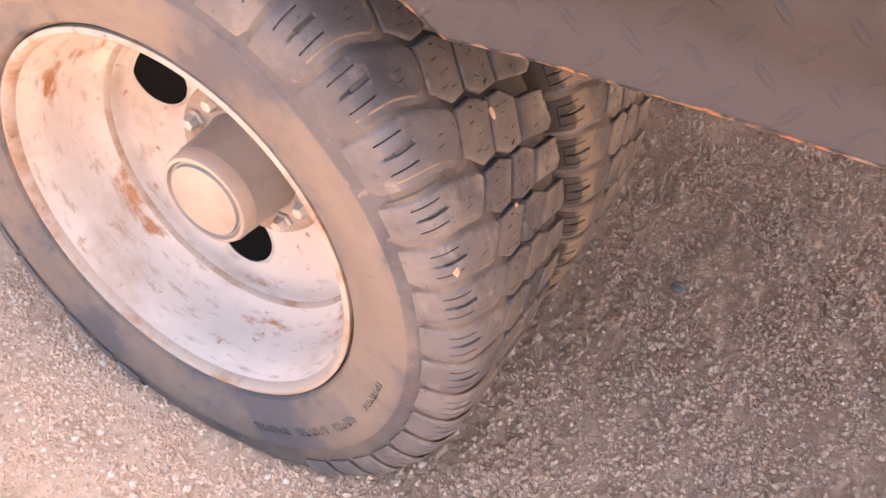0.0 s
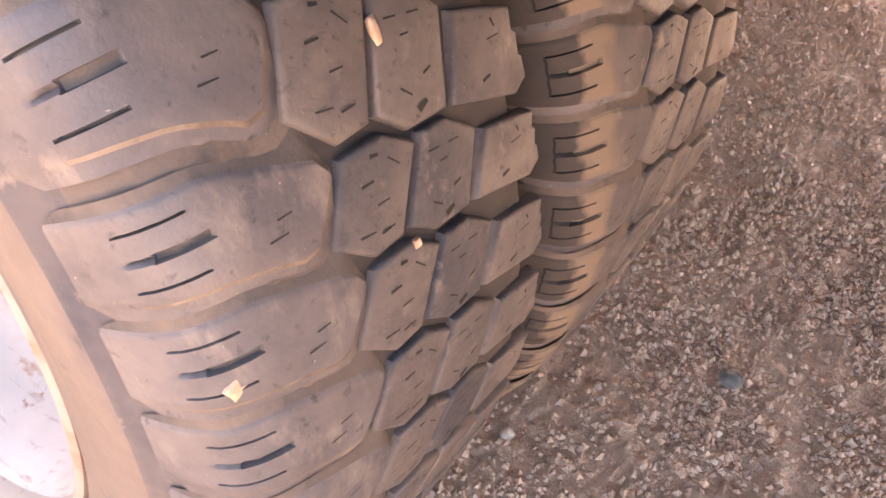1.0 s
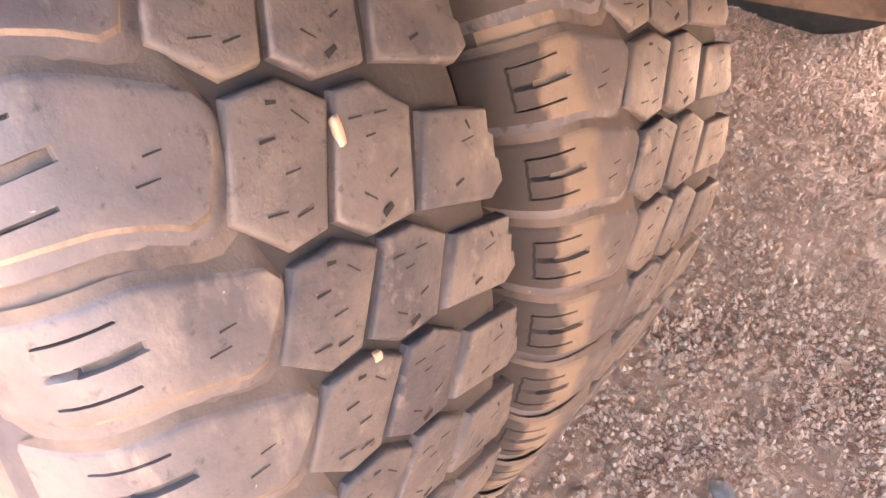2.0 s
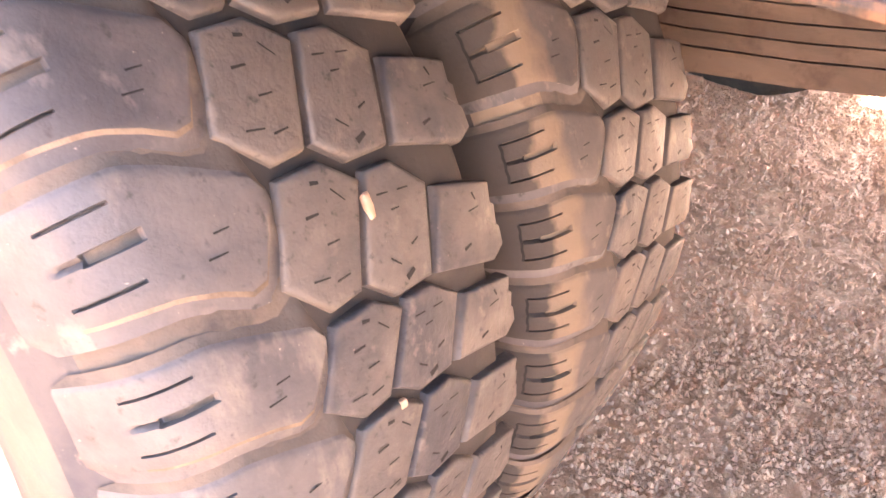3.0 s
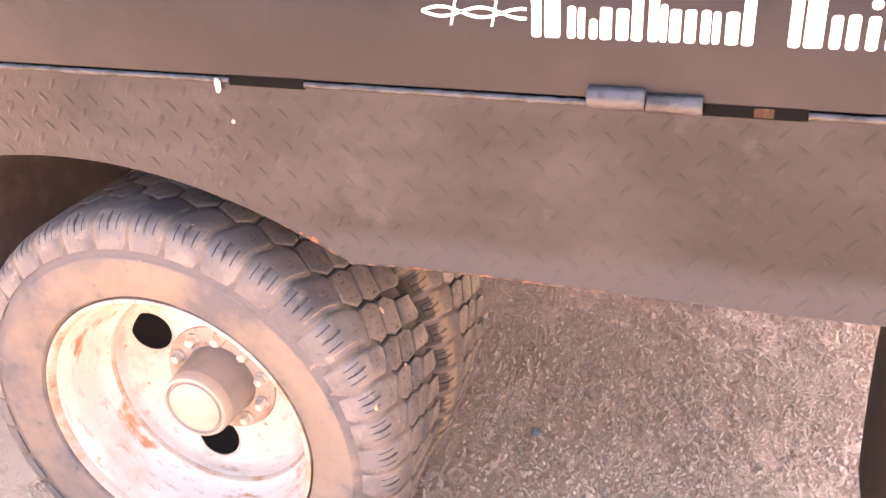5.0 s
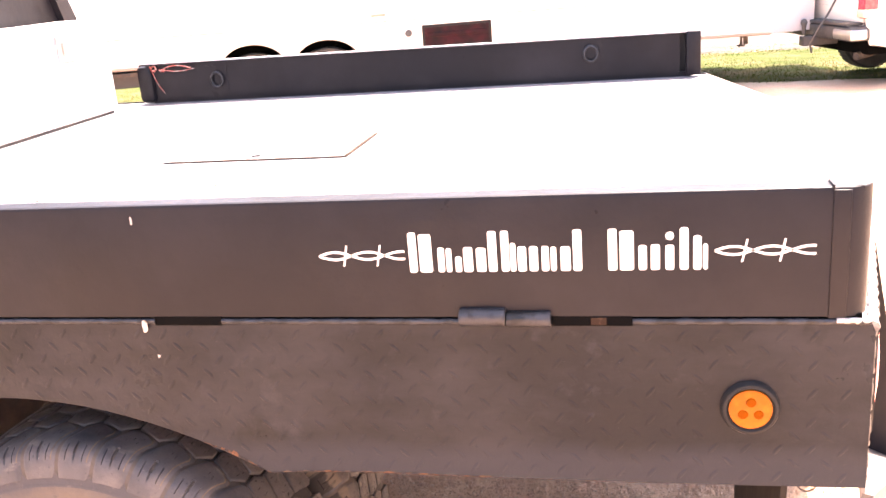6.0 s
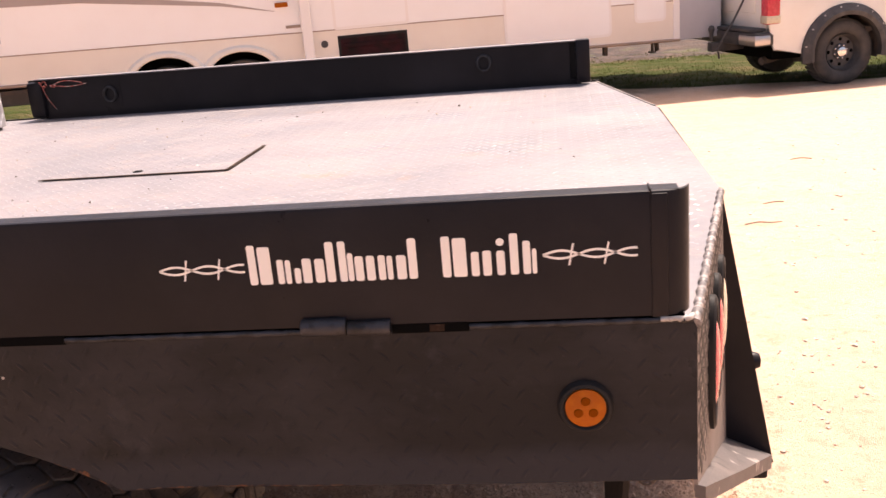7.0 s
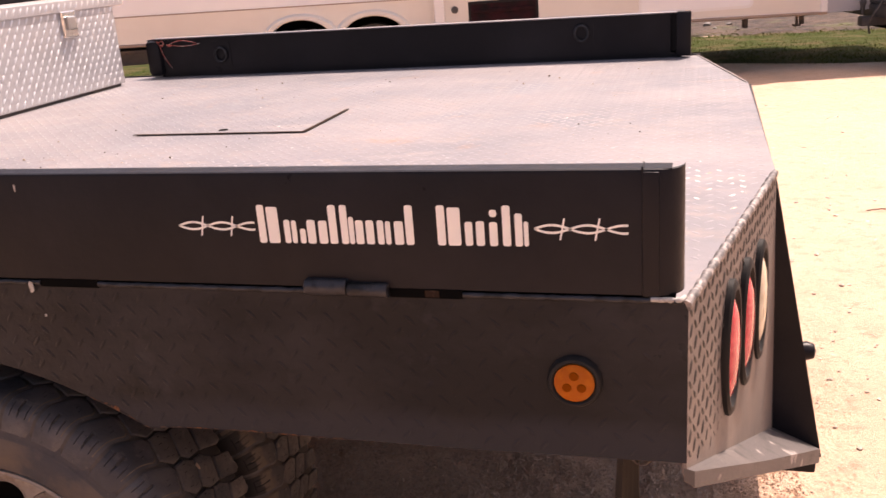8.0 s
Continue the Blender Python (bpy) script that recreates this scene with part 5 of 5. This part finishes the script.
# side wall with two wheel arches cut in its foot
pts = [(-5.2, low(-5.2) + 0.09), (-2.30, low(-2.3) + 0.09), (-2.22, low(-2.2))]
for c in (-1.73, -0.92):
    pts += [(c + 0.36 * math.cos(radians(180 - 9 * k)), low(c) + 0.252 * math.sin(radians(9 * k))) for k in range(21)]
pts += [(4.15, low(4.15)), (4.15, 3.05), (4.0, 3.15), (-5.0, 3.15), (-5.2, 3.0)]
prism(bm, pts, (0, 0, 0), (1, 0, 0), (0, 0, 1), -0.05)
tr("side_wall", bm, RV_WHITE, "cream trailer side wall")
bm = bmesh.new()
# rounded grey nose
nose = [(4.10, 0.012), (4.74, 0.10), (4.87, 0.34), (4.87, 2.50), (4.74, 2.74), (4.10, 2.838)]
low_ring = [bm.verts.new((u, w, low(4.1) - 0.02)) for u, w in nose]
top_ring = [bm.verts.new((u, w, 1.97)) for u, w in nose]
for k in range(len(nose)):
    bm.faces.new((low_ring[k], low_ring[(k + 1) % len(nose)], top_ring[(k + 1) % len(nose)], top_ring[k]))
bm.faces.new(low_ring[::-1]), bm.faces.new(top_ring)
tr("nose_wall", bm, RV_END, "grey trailer nose wall", 40)
bm = bmesh.new()
box(bm, 4.10, 6.25, 0.01, 2.84, 1.97, 3.12, 0.12)
tr("gooseneck", bm, RV_WHITE, "cream overhang above the pickup's bed", 30)
bm = bmesh.new()
box(bm, 4.09, 4.17, -0.014, 0.03, low(4.15) - 0.01, 3.12, 0.006)
tr("corner_trim", bm, TRIM_WHITE, "white corner trim")
bm = bmesh.new()
box(bm, -5.2, 4.1, 2.80, 2.85, 0.62, 3.1)
tr("back_wall", bm, RV_WHITE)
bm = bmesh.new()
box(bm, -5.2, -5.15, 0.05, 2.80, 0.62, 3.0)
tr("front_wall", bm, RV_WHITE)
bm = bmesh.new()
box(bm, -5.2, 4.15, 0, 2.85, 3.15, 3.2, 0.02)
tr("roof", bm, TRIM_WHITE)
bm = bmesh.new()
box(bm, -5.15, 4.1, 0.06, 2.79, 0.70, 0.74)
tr("floor_pan", bm, FRAME)
# tan lower band
bm = bmesh.new()
top = 1.065
pts = [(-5.2, low(-5.2) + 0.10), (-2.30, low(-2.3) + 0.10), (-2.22, low(-2.2) + 0.01)]
for c in (-1.73, -0.92):
    pts += [(c + 0.372 * math.cos(radians(180 - 9 * k)), low(c) + 0.01 + 0.262 * math.sin(radians(9 * k))) for k in range(21)]
pts += [(4.14, low(4.15) + 0.01), (4.14, top - 0.03), (-0.2, top), (-5.2, top + 0.06)]
prism(bm, pts, (0, -0.004, 0), (1, 0, 0), (0, 0, 1), -0.003)
tr("lower_band", bm, RV_TAN, "tan lower band")
bm = bmesh.new()
prism(bm, [(-5.2, top + 0.055), (-0.2, top - 0.004), (4.14, top - 0.034), (4.14, top - 0.022), (-0.2, top + 0.008), (-5.2, top + 0.067)], (0, -0.008, 0), (1, 0, 0), (0, 0, 1), -0.006)
tr("belt_trim", bm, RV_LINE)
for c in (-1.73, -0.92):
    bm = bmesh.new()
    prev = None
    for k in range(21):
        t = radians(180 - 9 * k)
        ring = [bm.verts.new((c + r * math.cos(t), h, low(c) + 0.70 * r * math.sin(t))) for r, h in ((0.36, 0.0), (0.36, -0.055), (0.375, -0.068), (0.425, -0.064), (0.455, -0.012), (0.46, 0.0))]
        if prev:
            for i in range(5):
                bm.faces.new((prev[i], prev[i + 1], ring[i + 1], ring[i]))
        prev = ring
    tr("wheel_arch", bm, RV_TAN, "tan moulded wheel arch", 40)
    bm = bmesh.new()
    lathe(bm, [(0.19, 0.06), (0.20, 0.04), (0.36, 0.035), (0.405, 0.06), (0.412, 0.10), (0.412, 0.22), (0.20, 0.25)], 40, "y", (c, 0.03, 0.423))
    wheel = tr("tyre", bm, FAR_TYRE, "trailer tyre", 40)
    bm = bmesh.new()
    lathe(bm, [(0.0001, 0.10), (0.08, 0.09), (0.15, 0.12), (0.195, 0.06)], 32, "y", (c, 0.03, 0.423))
    tr("rim", bm, RV_END, "", 40, wheel)
bm = bmesh.new()
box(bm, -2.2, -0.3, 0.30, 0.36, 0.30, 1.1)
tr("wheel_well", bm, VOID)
bm = bmesh.new()
box(bm, -5.1, -2.25, 0.25, 2.3, 0.56, 0.80, 0.01)
tr("underbelly", bm, PLASTIC, "black trailer underbelly")
bm = bmesh.new()
tube(bm, [(-5.2 + 0.2 * k, -0.002, low(-5.2 + 0.2 * k) + 0.078) for k in range(15)], 0.018, 8)
tube(bm, [(-0.43 + 0.2 * k, -0.002, low(-0.43 + 0.2 * k) - 0.012) for k in range(24)], 0.018, 8)
tr("bottom_trim", bm, RV_LINE, "brown rolled bottom edge", 50)
# grey swoosh decals
for y0, curve in ((-0.006, [(-5.2, 1.60, 1.70), (-3.45, 1.60, 1.70), (-2.5, 1.575, 1.655), (-1.06, 1.42, 1.455), (-0.5, 1.315, 1.32)]), (-0.006, [(0.99, 1.49, 1.53), (2.0, 1.44, 1.47), (3.1, 1.46, 1.52), (4.1, 1.55, 1.62)]), (-0.005, [(2.3, 1.12, 1.13), (2.9, 1.20, 1.24), (3.5, 1.30, 1.40), (4.1, 1.42, 1.6)])):
    bm = bmesh.new()
    fine_ = []
    for (u0, a0, b0), (u1, a1, b1) in zip(curve, curve[1:]):
        fine_ += [(u0 + (u1 - u0) * k / 8, a0 + (a1 - a0) * k / 8, b0 + (b1 - b0) * k / 8) for k in range(8)]
    fine_.append(curve[-1])
    prism(bm, [(u, a) for u, a, b in fine_] + [(u, b) for u, a, b in fine_[::-1]], (0, y0, 0), (1, 0, 0), (0, 0, 1), -0.003)
    tr("swoosh_decal", bm, RV_GREY if y0 == -0.006 else RV_TAN, "grey swoosh decal")


def panel(u0, u1, z0, z1, name, label, material=RV_WHITE, rim_mat=TRIM_WHITE, radius=0.06):
    bm = bmesh.new()
    def rounded(e, rad):
        out = []
        for cx, cz, a0 in ((u1 - e - rad, z1 - e - rad, 0), (u0 + e + rad, z1 - e - rad, 90), (u0 + e + rad, z0 + e + rad, 180), (u1 - e - rad, z0 + e + rad, 270)):
            out += [(cx + rad * math.cos(radians(a0 + 15 * k)), cz + rad * math.sin(radians(a0 + 15 * k))) for k in range(7)]
        return out
    o, i = rounded(0, radius), rounded(0.03, radius * 0.7)
    prism(bm, o, (0, -0.010, 0), (1, 0, 0), (0, 0, 1), -0.008)
    f = tr(name, bm, rim_mat, label)
    bm = bmesh.new()
    prism(bm, i, (0, -0.013, 0), (1, 0, 0), (0, 0, 1), -0.006)
    tr("door_skin", bm, material, "", 0, f).matrix_basis = Matrix.Identity(4)
    return f


panel(2.05, 3.33, 0.70, 1.95, "slide_out_door", "large cream slide-out panel with white frame")
panel(3.61, 4.00, 0.82, 1.55, "hatch_door", "small cream service hatch")
panel(0.12, 0.96, 1.06, 2.9, "entry_door", "cream entry door with trim", radius=0.03)
bm = bmesh.new()
box(bm, 0.15, 0.93, -0.012, 0.0, 0.74, 0.995, 0.004)
step_frame = tr("step_compartment", bm, GROMMET, "dark red fold-away step compartment")
bm = bmesh.new()
box(bm, 0.18, 0.90, -0.016, -0.011, 0.77, 0.965)
tr("step_face", bm, RV_DARK, "", 0, step_frame)
bm = bmesh.new()
box(bm, 0.20, 0.88, -0.030, -0.014, 0.86, 0.91, 0.006)
tr("step_tread", bm, RV_DARK, "", 0, step_frame)
bm = bmesh.new()
box(bm, -0.23, -0.12, -0.10, -0.012, 0.60, 2.2, 0.01)
tr("awning_arm", bm, TRIM_WHITE, "white awning arm")
bm = bmesh.new()
lathe(bm, [(0.0001, -0.02), (0.035, -0.018), (0.04, -0.004)], 20, "y", (0, 0, 0.92))
tr("hookup_port", bm, PLASTIC, "dark round hookup port", 40)
bm = bmesh.new()
box(bm, -0.49, -0.35, -0.03, -0.006, 1.355, 1.405, 0.008)
tr("side_marker", bm, AMBER, "amber side marker")
bm = bmesh.new()
box(bm, -0.40, -0.24, -0.012, -0.006, 1.125, 1.155, 0.002)
tr("vent", bm, RV_LINE)
bm = bmesh.new()
for u, z in ((-0.58, 1.53), (-0.52, 1.53), (-0.44, 1.53), (-0.38, 1.53), (-0.32, 1.53)):
    box(bm, u, u + 0.035, -0.010, -0.006, z, z + 0.06)
box(bm, -0.58, -0.40, -0.010, -0.006, 1.45, 1.50)
tr("model_bars", bm, RV_GREY)
bm = bmesh.new()
box(bm, 0.035, 0.06, -0.05, -0.01, 1.45, 1.75, 0.006)
tr("grab_handle", bm, PLASTIC)
bm = bmesh.new()
tube(bm, [(3.95, 0.3, 0.62), (3.95, 0.3, 0.45)], 0.016, 10)
box(bm, 3.915, 3.985, 0.26, 0.34, 0.43, 0.45)
tube(bm, [(4.00, 0.3, 0.56), (4.01, 0.3, 0.45)], 0.028, 10)
tr("stabiliser_jack", bm, FRAME)
bm = bmesh.new()
box(bm, 3.30, 3.35, 0.20, 0.27, 0.46, 0.64, 0.006)
tr("hanging_bracket", bm, FRAME)

# ---- pickup ----
PF = Vector((0.9636, 0.2672, 0))
pickup = thing("pickup_truck", "cream white four-wheel-drive pickup with dark fender flares, parked by the grass", "truck", (4.01, 11.20, -0.290))
pickup.matrix_world = Matrix.Translation((4.01, 11.20, -0.290)) @ Matrix.Rotation(math.atan2(PF.y, PF.x), 4, "Z")


def pk(name, bm, material, label="", smooth=0.0, parent=None):
    ob = part(name, bm, material, parent or pickup, label, smooth)
    return ob


# local: x towards the pickup's nose, y away from the yard, z up from its ground; the near rear wheel is at the origin
def flank(y, sgn):
    bm = bmesh.new()
    pts = [(-0.98, 0.60), (-0.94, 0.50), (-0.52, 0.44)]
    pts += [(0.50 * math.cos(radians(180 - 10 * k)), 0.42 + 0.50 * math.sin(radians(10 * k))) for k in range(19)]
    pts += [(0.6, 0.46), (3.2, 0.46), (3.2, 1.42), (1.05, 1.40), (-1.0, 1.36), (-1.02, 0.9)]
    prism(bm, pts, (0, y, 0), (1, 0, 0), (0, 0, 1), -0.06 * sgn, bevel=0.02)
    pk("flank", bm, PICKUP, "cream white bed side", 30)


flank(-0.10, 1)
flank(1.86, -1)
bm = bmesh.new()
box(bm, -1.02, -0.95, 0.02, 1.74, 0.72, 1.35, 0.025)
box(bm, -1.035, -1.01, 0.25, 1.5, 0.95, 1.22, 0.01)
gate = pk("tailgate", bm, PICKUP, "cream white tailgate", 30)
bm = bmesh.new()
box(bm, -1.05, -1.015, 0.75, 1.0, 1.20, 1.32, 0.01)
pk("gate_handle", bm, PLASTIC, "", 0, gate)
bm = bmesh.new()
box(bm, -0.95, 3.1, -0.02, 1.8, 0.62, 0.68)
pk("bed_floor", bm, FRAME)
bm = bmesh.new()
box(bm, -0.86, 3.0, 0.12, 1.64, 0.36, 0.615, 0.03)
pk("underbody", bm, VOID, "added black box for the shade under the pickup", 30)
bm = bmesh.new()
prism(bm, [(1.05, 1.40), (3.2, 1.42), (5.0, 1.25), (5.1, 0.75), (4.9, 0.5), (3.2, 0.46), (1.05, 0.5)], (0, -0.04, 0), (1, 0, 0), (0, 0, 1), -1.84, bevel=0.03)
prism(bm, [(1.05, 1.38), (1.2, 1.95), (2.6, 1.97), (3.35, 1.42)], (0, 0.06, 0), (1, 0, 0), (0, 0, 1), -1.64, bevel=0.05)
pk("cab", bm, PICKUP, "cream white cab", 30)
bm = bmesh.new()
box(bm, -1.20, -0.93, -0.10, 1.86, 0.56, 0.73, 0.03)
bump = pk("rear_bumper", bm, PLASTIC, "dark rear bumper with dull chrome corners", 30)
for y0, y1 in ((-0.125, 0.33), (1.43, 1.885)):
    bm = bmesh.new()
    box(bm, -1.215, -1.0, y0, y1, 0.575, 0.70, 0.025)
    pk("bumper_corner", bm, BUMPER, "dull chrome bumper corner", 30, bump)
bm = bmesh.new()
box(bm, -1.20, -0.96, 0.02, 1.74, 0.735, 0.775, 0.01)
pk("step_pad", bm, PLASTIC, "dark plastic bumper step pad", 0, bump)
bm = bmesh.new()
box(bm, -1.36, -0.90, 0.78, 0.92, 0.46, 0.58, 0.015)
lathe(bm, [(0.0001, 0.80), (0.03, 0.79), (0.045, 0.75), (0.03, 0.71), (0.02, 0.6)], 16, "z", (-1.33, 0.85, 0))
pk("tow_hitch", bm, PLASTIC, "black tow hitch", 30)
bm = bmesh.new()
tube(bm, [(-1.03, 0.45, 1.30), (-1.08, 0.47, 1.1), (-1.20, 0.5, 0.85), (-1.33, 0.5, 0.66), (-1.40, 0.52, 0.52), (-1.36, 0.55, 0.40)], 0.014, 8)
pk("cable", bm, PLASTIC, "black trailer cable", 60)
bm = bmesh.new()
box(bm, -1.055, -0.88, -0.115, 0.06, 0.82, 1.26, 0.025)
tl = pk("tail_lamp", bm, RED, "red tail lamp with a white lower lens", 30)
bm = bmesh.new()
box(bm, -1.060, -0.875, -0.118, 0.064, 0.83, 0.93, 0.015)
pk("reverse_lens", bm, CLEAR, "", 30, tl)
for k, u in enumerate((-0.62, -0.54, -0.46)):
    bm = bmesh.new()
    box(bm, u, u + 0.055, -0.106, -0.098, 1.17, 1.22)
    pk("badge_bar", bm, RV_END)


def fender_flare(x, y):
    bm = bmesh.new()
    prev = None
    for k in range(25):
        a = radians(192 - 8.5 * k)
        ring = [bm.verts.new((x + r * math.cos(a), y + h, 0.42 + 0.98 * r * math.sin(a))) for r, h in ((0.455, 0.02), (0.45, -0.075), (0.50, -0.085), (0.585, -0.03), (0.59, 0.005))]
        if prev:
            for c in range(4):
                bm.faces.new((prev[c], prev[c + 1], ring[c + 1], ring[c]))
        prev = ring
    ob = pk("fender_flare", bm, PLASTIC, "dark plastic fender flare", 40)
    for k in range(7):
        a = radians(170 - 23 * k)
        bm = bmesh.new()
        lathe(bm, [(0.0001, -0.016), (0.009, -0.014), (0.011, 0.0)], 10, "y", (x + 0.555 * math.cos(a), y - 0.042, 0.42 + 0.544 * math.sin(a)))
        pk("bolt", bm, BUMPER, "", 40, ob)


def pk_wheel(x, y, out):
    bm = bmesh.new()
    prof = [(0.225, 0.03), (0.235, 0.0), (0.27, -0.022), (0.33, -0.028), (0.372, -0.012), (0.396, 0.02), (0.40, 0.06), (0.40, 0.20), (0.37, 0.25), (0.225, 0.24)]
    lathe(bm, prof, 64, "y", closed=True)
    t = pk("tyre", bm, FAR_TYRE, "dusty all-terrain tyre", 40)
    bm = bmesh.new()
    for k in range(44):
        a = 2 * math.pi * k / 44
        m = Matrix.Rotation(-a, 4, "Y")
        box(bm, 0.396, 0.408, 0.015, 0.11, -0.019, 0.019, m=m)
        box(bm, 0.396, 0.408, 0.125, 0.24, -0.008, 0.030, m=m)
    tb = pk("tread_lugs", bm, FAR_TYRE, "", 0, t)
    bm = bmesh.new()
    lathe(bm, [(0.228, 0.02), (0.222, 0.0), (0.205, 0.03), (0.19, 0.08), (0.10, 0.075), (0.08, 0.05), (0.0001, 0.045)], 48)
    r = pk("rim", bm, PLASTIC, "dark steel rim", 30, t)
    for k in range(8):
        a = 2 * math.pi * k / 8
        bm = bmesh.new()
        lathe(bm, [(0.022, 0.077), (0.02, 0.071), (0.0001, 0.070)], 14, "y", (0.155 * math.cos(a), 0, 0.155 * math.sin(a)))
        pk("rim_hole", bm, VOID, "", 30, t)
    for k in range(8):
        a = 2 * math.pi * k / 8 + 0.3
        bm = bmesh.new()
        lathe(bm, [(0.014, 0.07), (0.012, 0.045), (0.0001, 0.04)], 6, "y", (0.082 * math.cos(a), 0, 0.082 * math.sin(a)))
        pk("lug_nut", bm, CHROME, "", 30, t)
    bm = bmesh.new()
    lathe(bm, [(0.062, 0.06), (0.058, 0.02), (0.03, 0.012), (0.0001, 0.012)], 24)
    pk("hub_cap", bm, CHROME, "chrome hub cap", 30, t)
    t.matrix_basis = Matrix.Translation((x, y, 0.398)) @ (Matrix.Identity(4) if out > 0 else Matrix.Rotation(math.pi, 4, "Z"))


for x in (0.0, 3.9):
    fender_flare(x, -0.10)
    pk_wheel(x, -0.06, 1)
    pk_wheel(x, 1.82, -1)
for x in (0.0, 3.9):
    bm = bmesh.new()
    lathe(bm, [(0.465, -0.085), (0.475, 0.33), (0.05, 0.34)], 36, "y", (x, 0, 0.42), arc=(-15.0, 195.0))
    pk("wheel_well", bm, FRAME, "dusty dark wheel well liner", 40)
bm = bmesh.new()
lathe(bm, [(0.0001, 0.05), (0.05, 0.06), (0.05, 0.7), (0.13, 0.85), (0.05, 1.0), (0.05, 1.7), (0.0001, 1.71)], 20, "y", (0, 0, 0.40))
pk("axle", bm, FRAME, "", 40)
bm = bmesh.new()
tube(bm, [(-0.55, 0.35, 0.40), (-0.75, 0.33, 0.36), (-0.92, 0.28, 0.34)], 0.05, 10)
pk("exhaust", bm, FRAME, "", 40)

# ---- grass, and litter on the yard ----
def front_edge(x):
    return 12.45 - 0.23 * max(x, 0.0) + 0.15 * min(x, 0.0) + 0.35 * noise.noise(Vector((x * 0.7, 3.0, 0)))


rng = np.random.default_rng(12)
verts, faces = [], []
k = 0
while k < 80000:
    u, w = rng.uniform(-13, 9), rng.uniform(0, 6.5)
    x, y = u, 11.3 + w
    edge = front_edge(x) - y + w
    if w < edge or (w < edge + 0.5 and rng.random() < 0.5) or (y > 16 and rng.random() < 0.35 * (y - 16)):
        k += 1
        continue
    k += 1
    h, a = rng.uniform(0.02, 0.055), rng.uniform(0, 6.28)
    lean = rng.uniform(-0.04, 0.04, 2)
    z = fall(y)
    c, s = 0.007 * math.cos(a), 0.007 * math.sin(a)
    n = len(verts)
    verts += [(x - c, y - s, z), (x + c, y + s, z), (x + lean[0], y + lean[1], z + h)]
    faces.append((n, n + 1, n + 2))
me = bpy.data.meshes.new("grass")
me.from_pydata(verts, [], faces)
me.materials.append(GRASS)
tagged(new("grass", me), "uneven green and straw-coloured grass beside the trailer", "grass", kind="stuff")
bm = bmesh.new()
n = 60
front, back = [], []
for i in range(n + 1):
    u = -18 + 36 * i / n
    x, y = u, front_edge(u) + 0.06
    front.append(bm.verts.new((x, y, fall(y) + 0.004)))
    back.append(bm.verts.new((x, 16.9 + 0.5 * noise.noise(Vector((x * 0.6, 8.0, 0))), fall(16.9) + 0.004)))
for i in range(n):
    bm.faces.new((front[i], front[i + 1], back[i + 1], back[i]))
tagged(part("lawn", bm, TURF), "patchy green turf under and behind the trailer", "lawn", kind="structure")
bm = bmesh.new()
rng = np.random.default_rng(21)
rows_ = []
for j in range(30):
    y = 15.9 + 10.0 * (j / 29) ** 1.4
    rows_.append([bm.verts.new((-22 + 44 * i / 100, y, fall(y) - 0.02 * (j == 0) + (0.0 if j in (0, 29) else 0.05 * rng.random()) - 0.03 * (y < 16.8))) for i in range(101)])
for r, q in zip(rows_, rows_[1:]):
    for i in range(100):
        bm.faces.new((r[i], r[i + 1], q[i + 1], q[i]))
tagged(part("leaf_litter", bm, LITTER, smooth=60), "brown leaf litter and weeds behind the trailer", "leaf litter", kind="stuff")
verts, faces = [], []
for k in range(90):
    x, y = rng.uniform(-6, 9), rng.uniform(17.2, 22)
    p = stone_geo(rng, rng.uniform(0.08, 0.26), ICO_V) + np.array([x, y, fall(y) + 0.05])
    faces.append(ICO_F + len(verts) * len(ICO_V))
    verts.append(p)
m = bpy.data.meshes.new("field_stones")
m.from_pydata(np.concatenate(verts).tolist(), [], np.concatenate(faces).tolist())
m.materials.append(STONE_DARK)
tagged(new("field_stones", m), "greyish field stones lying in the leaf litter", "stones", kind="stuff")
for (x, y), pts in (((1.60, 4.25), [(-0.10, 0.0, 0), (-0.02, 0.015, 0.006), (0.05, 0.0, 0.003), (0.12, 0.025, 0)]), ((1.78, 4.75), [(-0.07, 0, 0), (0.0, 0.01, 0.008), (0.06, 0.03, 0)]), ((2.3, 6.2), [(-0.08, 0, 0), (0.0, 0.012, 0.008), (0.08, 0.0, 0)])):
    bm = bmesh.new()
    tube(bm, [(a, b, c + 0.004) for a, b, c in pts], [0.003, 0.005, 0.004, 0.002][:len(pts)], 6)
    t = part("twig", bm, TWIG, smooth=60)
    t.matrix_world = Matrix.Translation((x, y, fall(y) + 0.002))
    tagged(t, "dry brown twig lying on the gravel", "twig", "twigs on the yard")

# ---- tread pieces ----
tread(outer_tyre, 25.75)
tread(inner_tyre, 26.4, True)
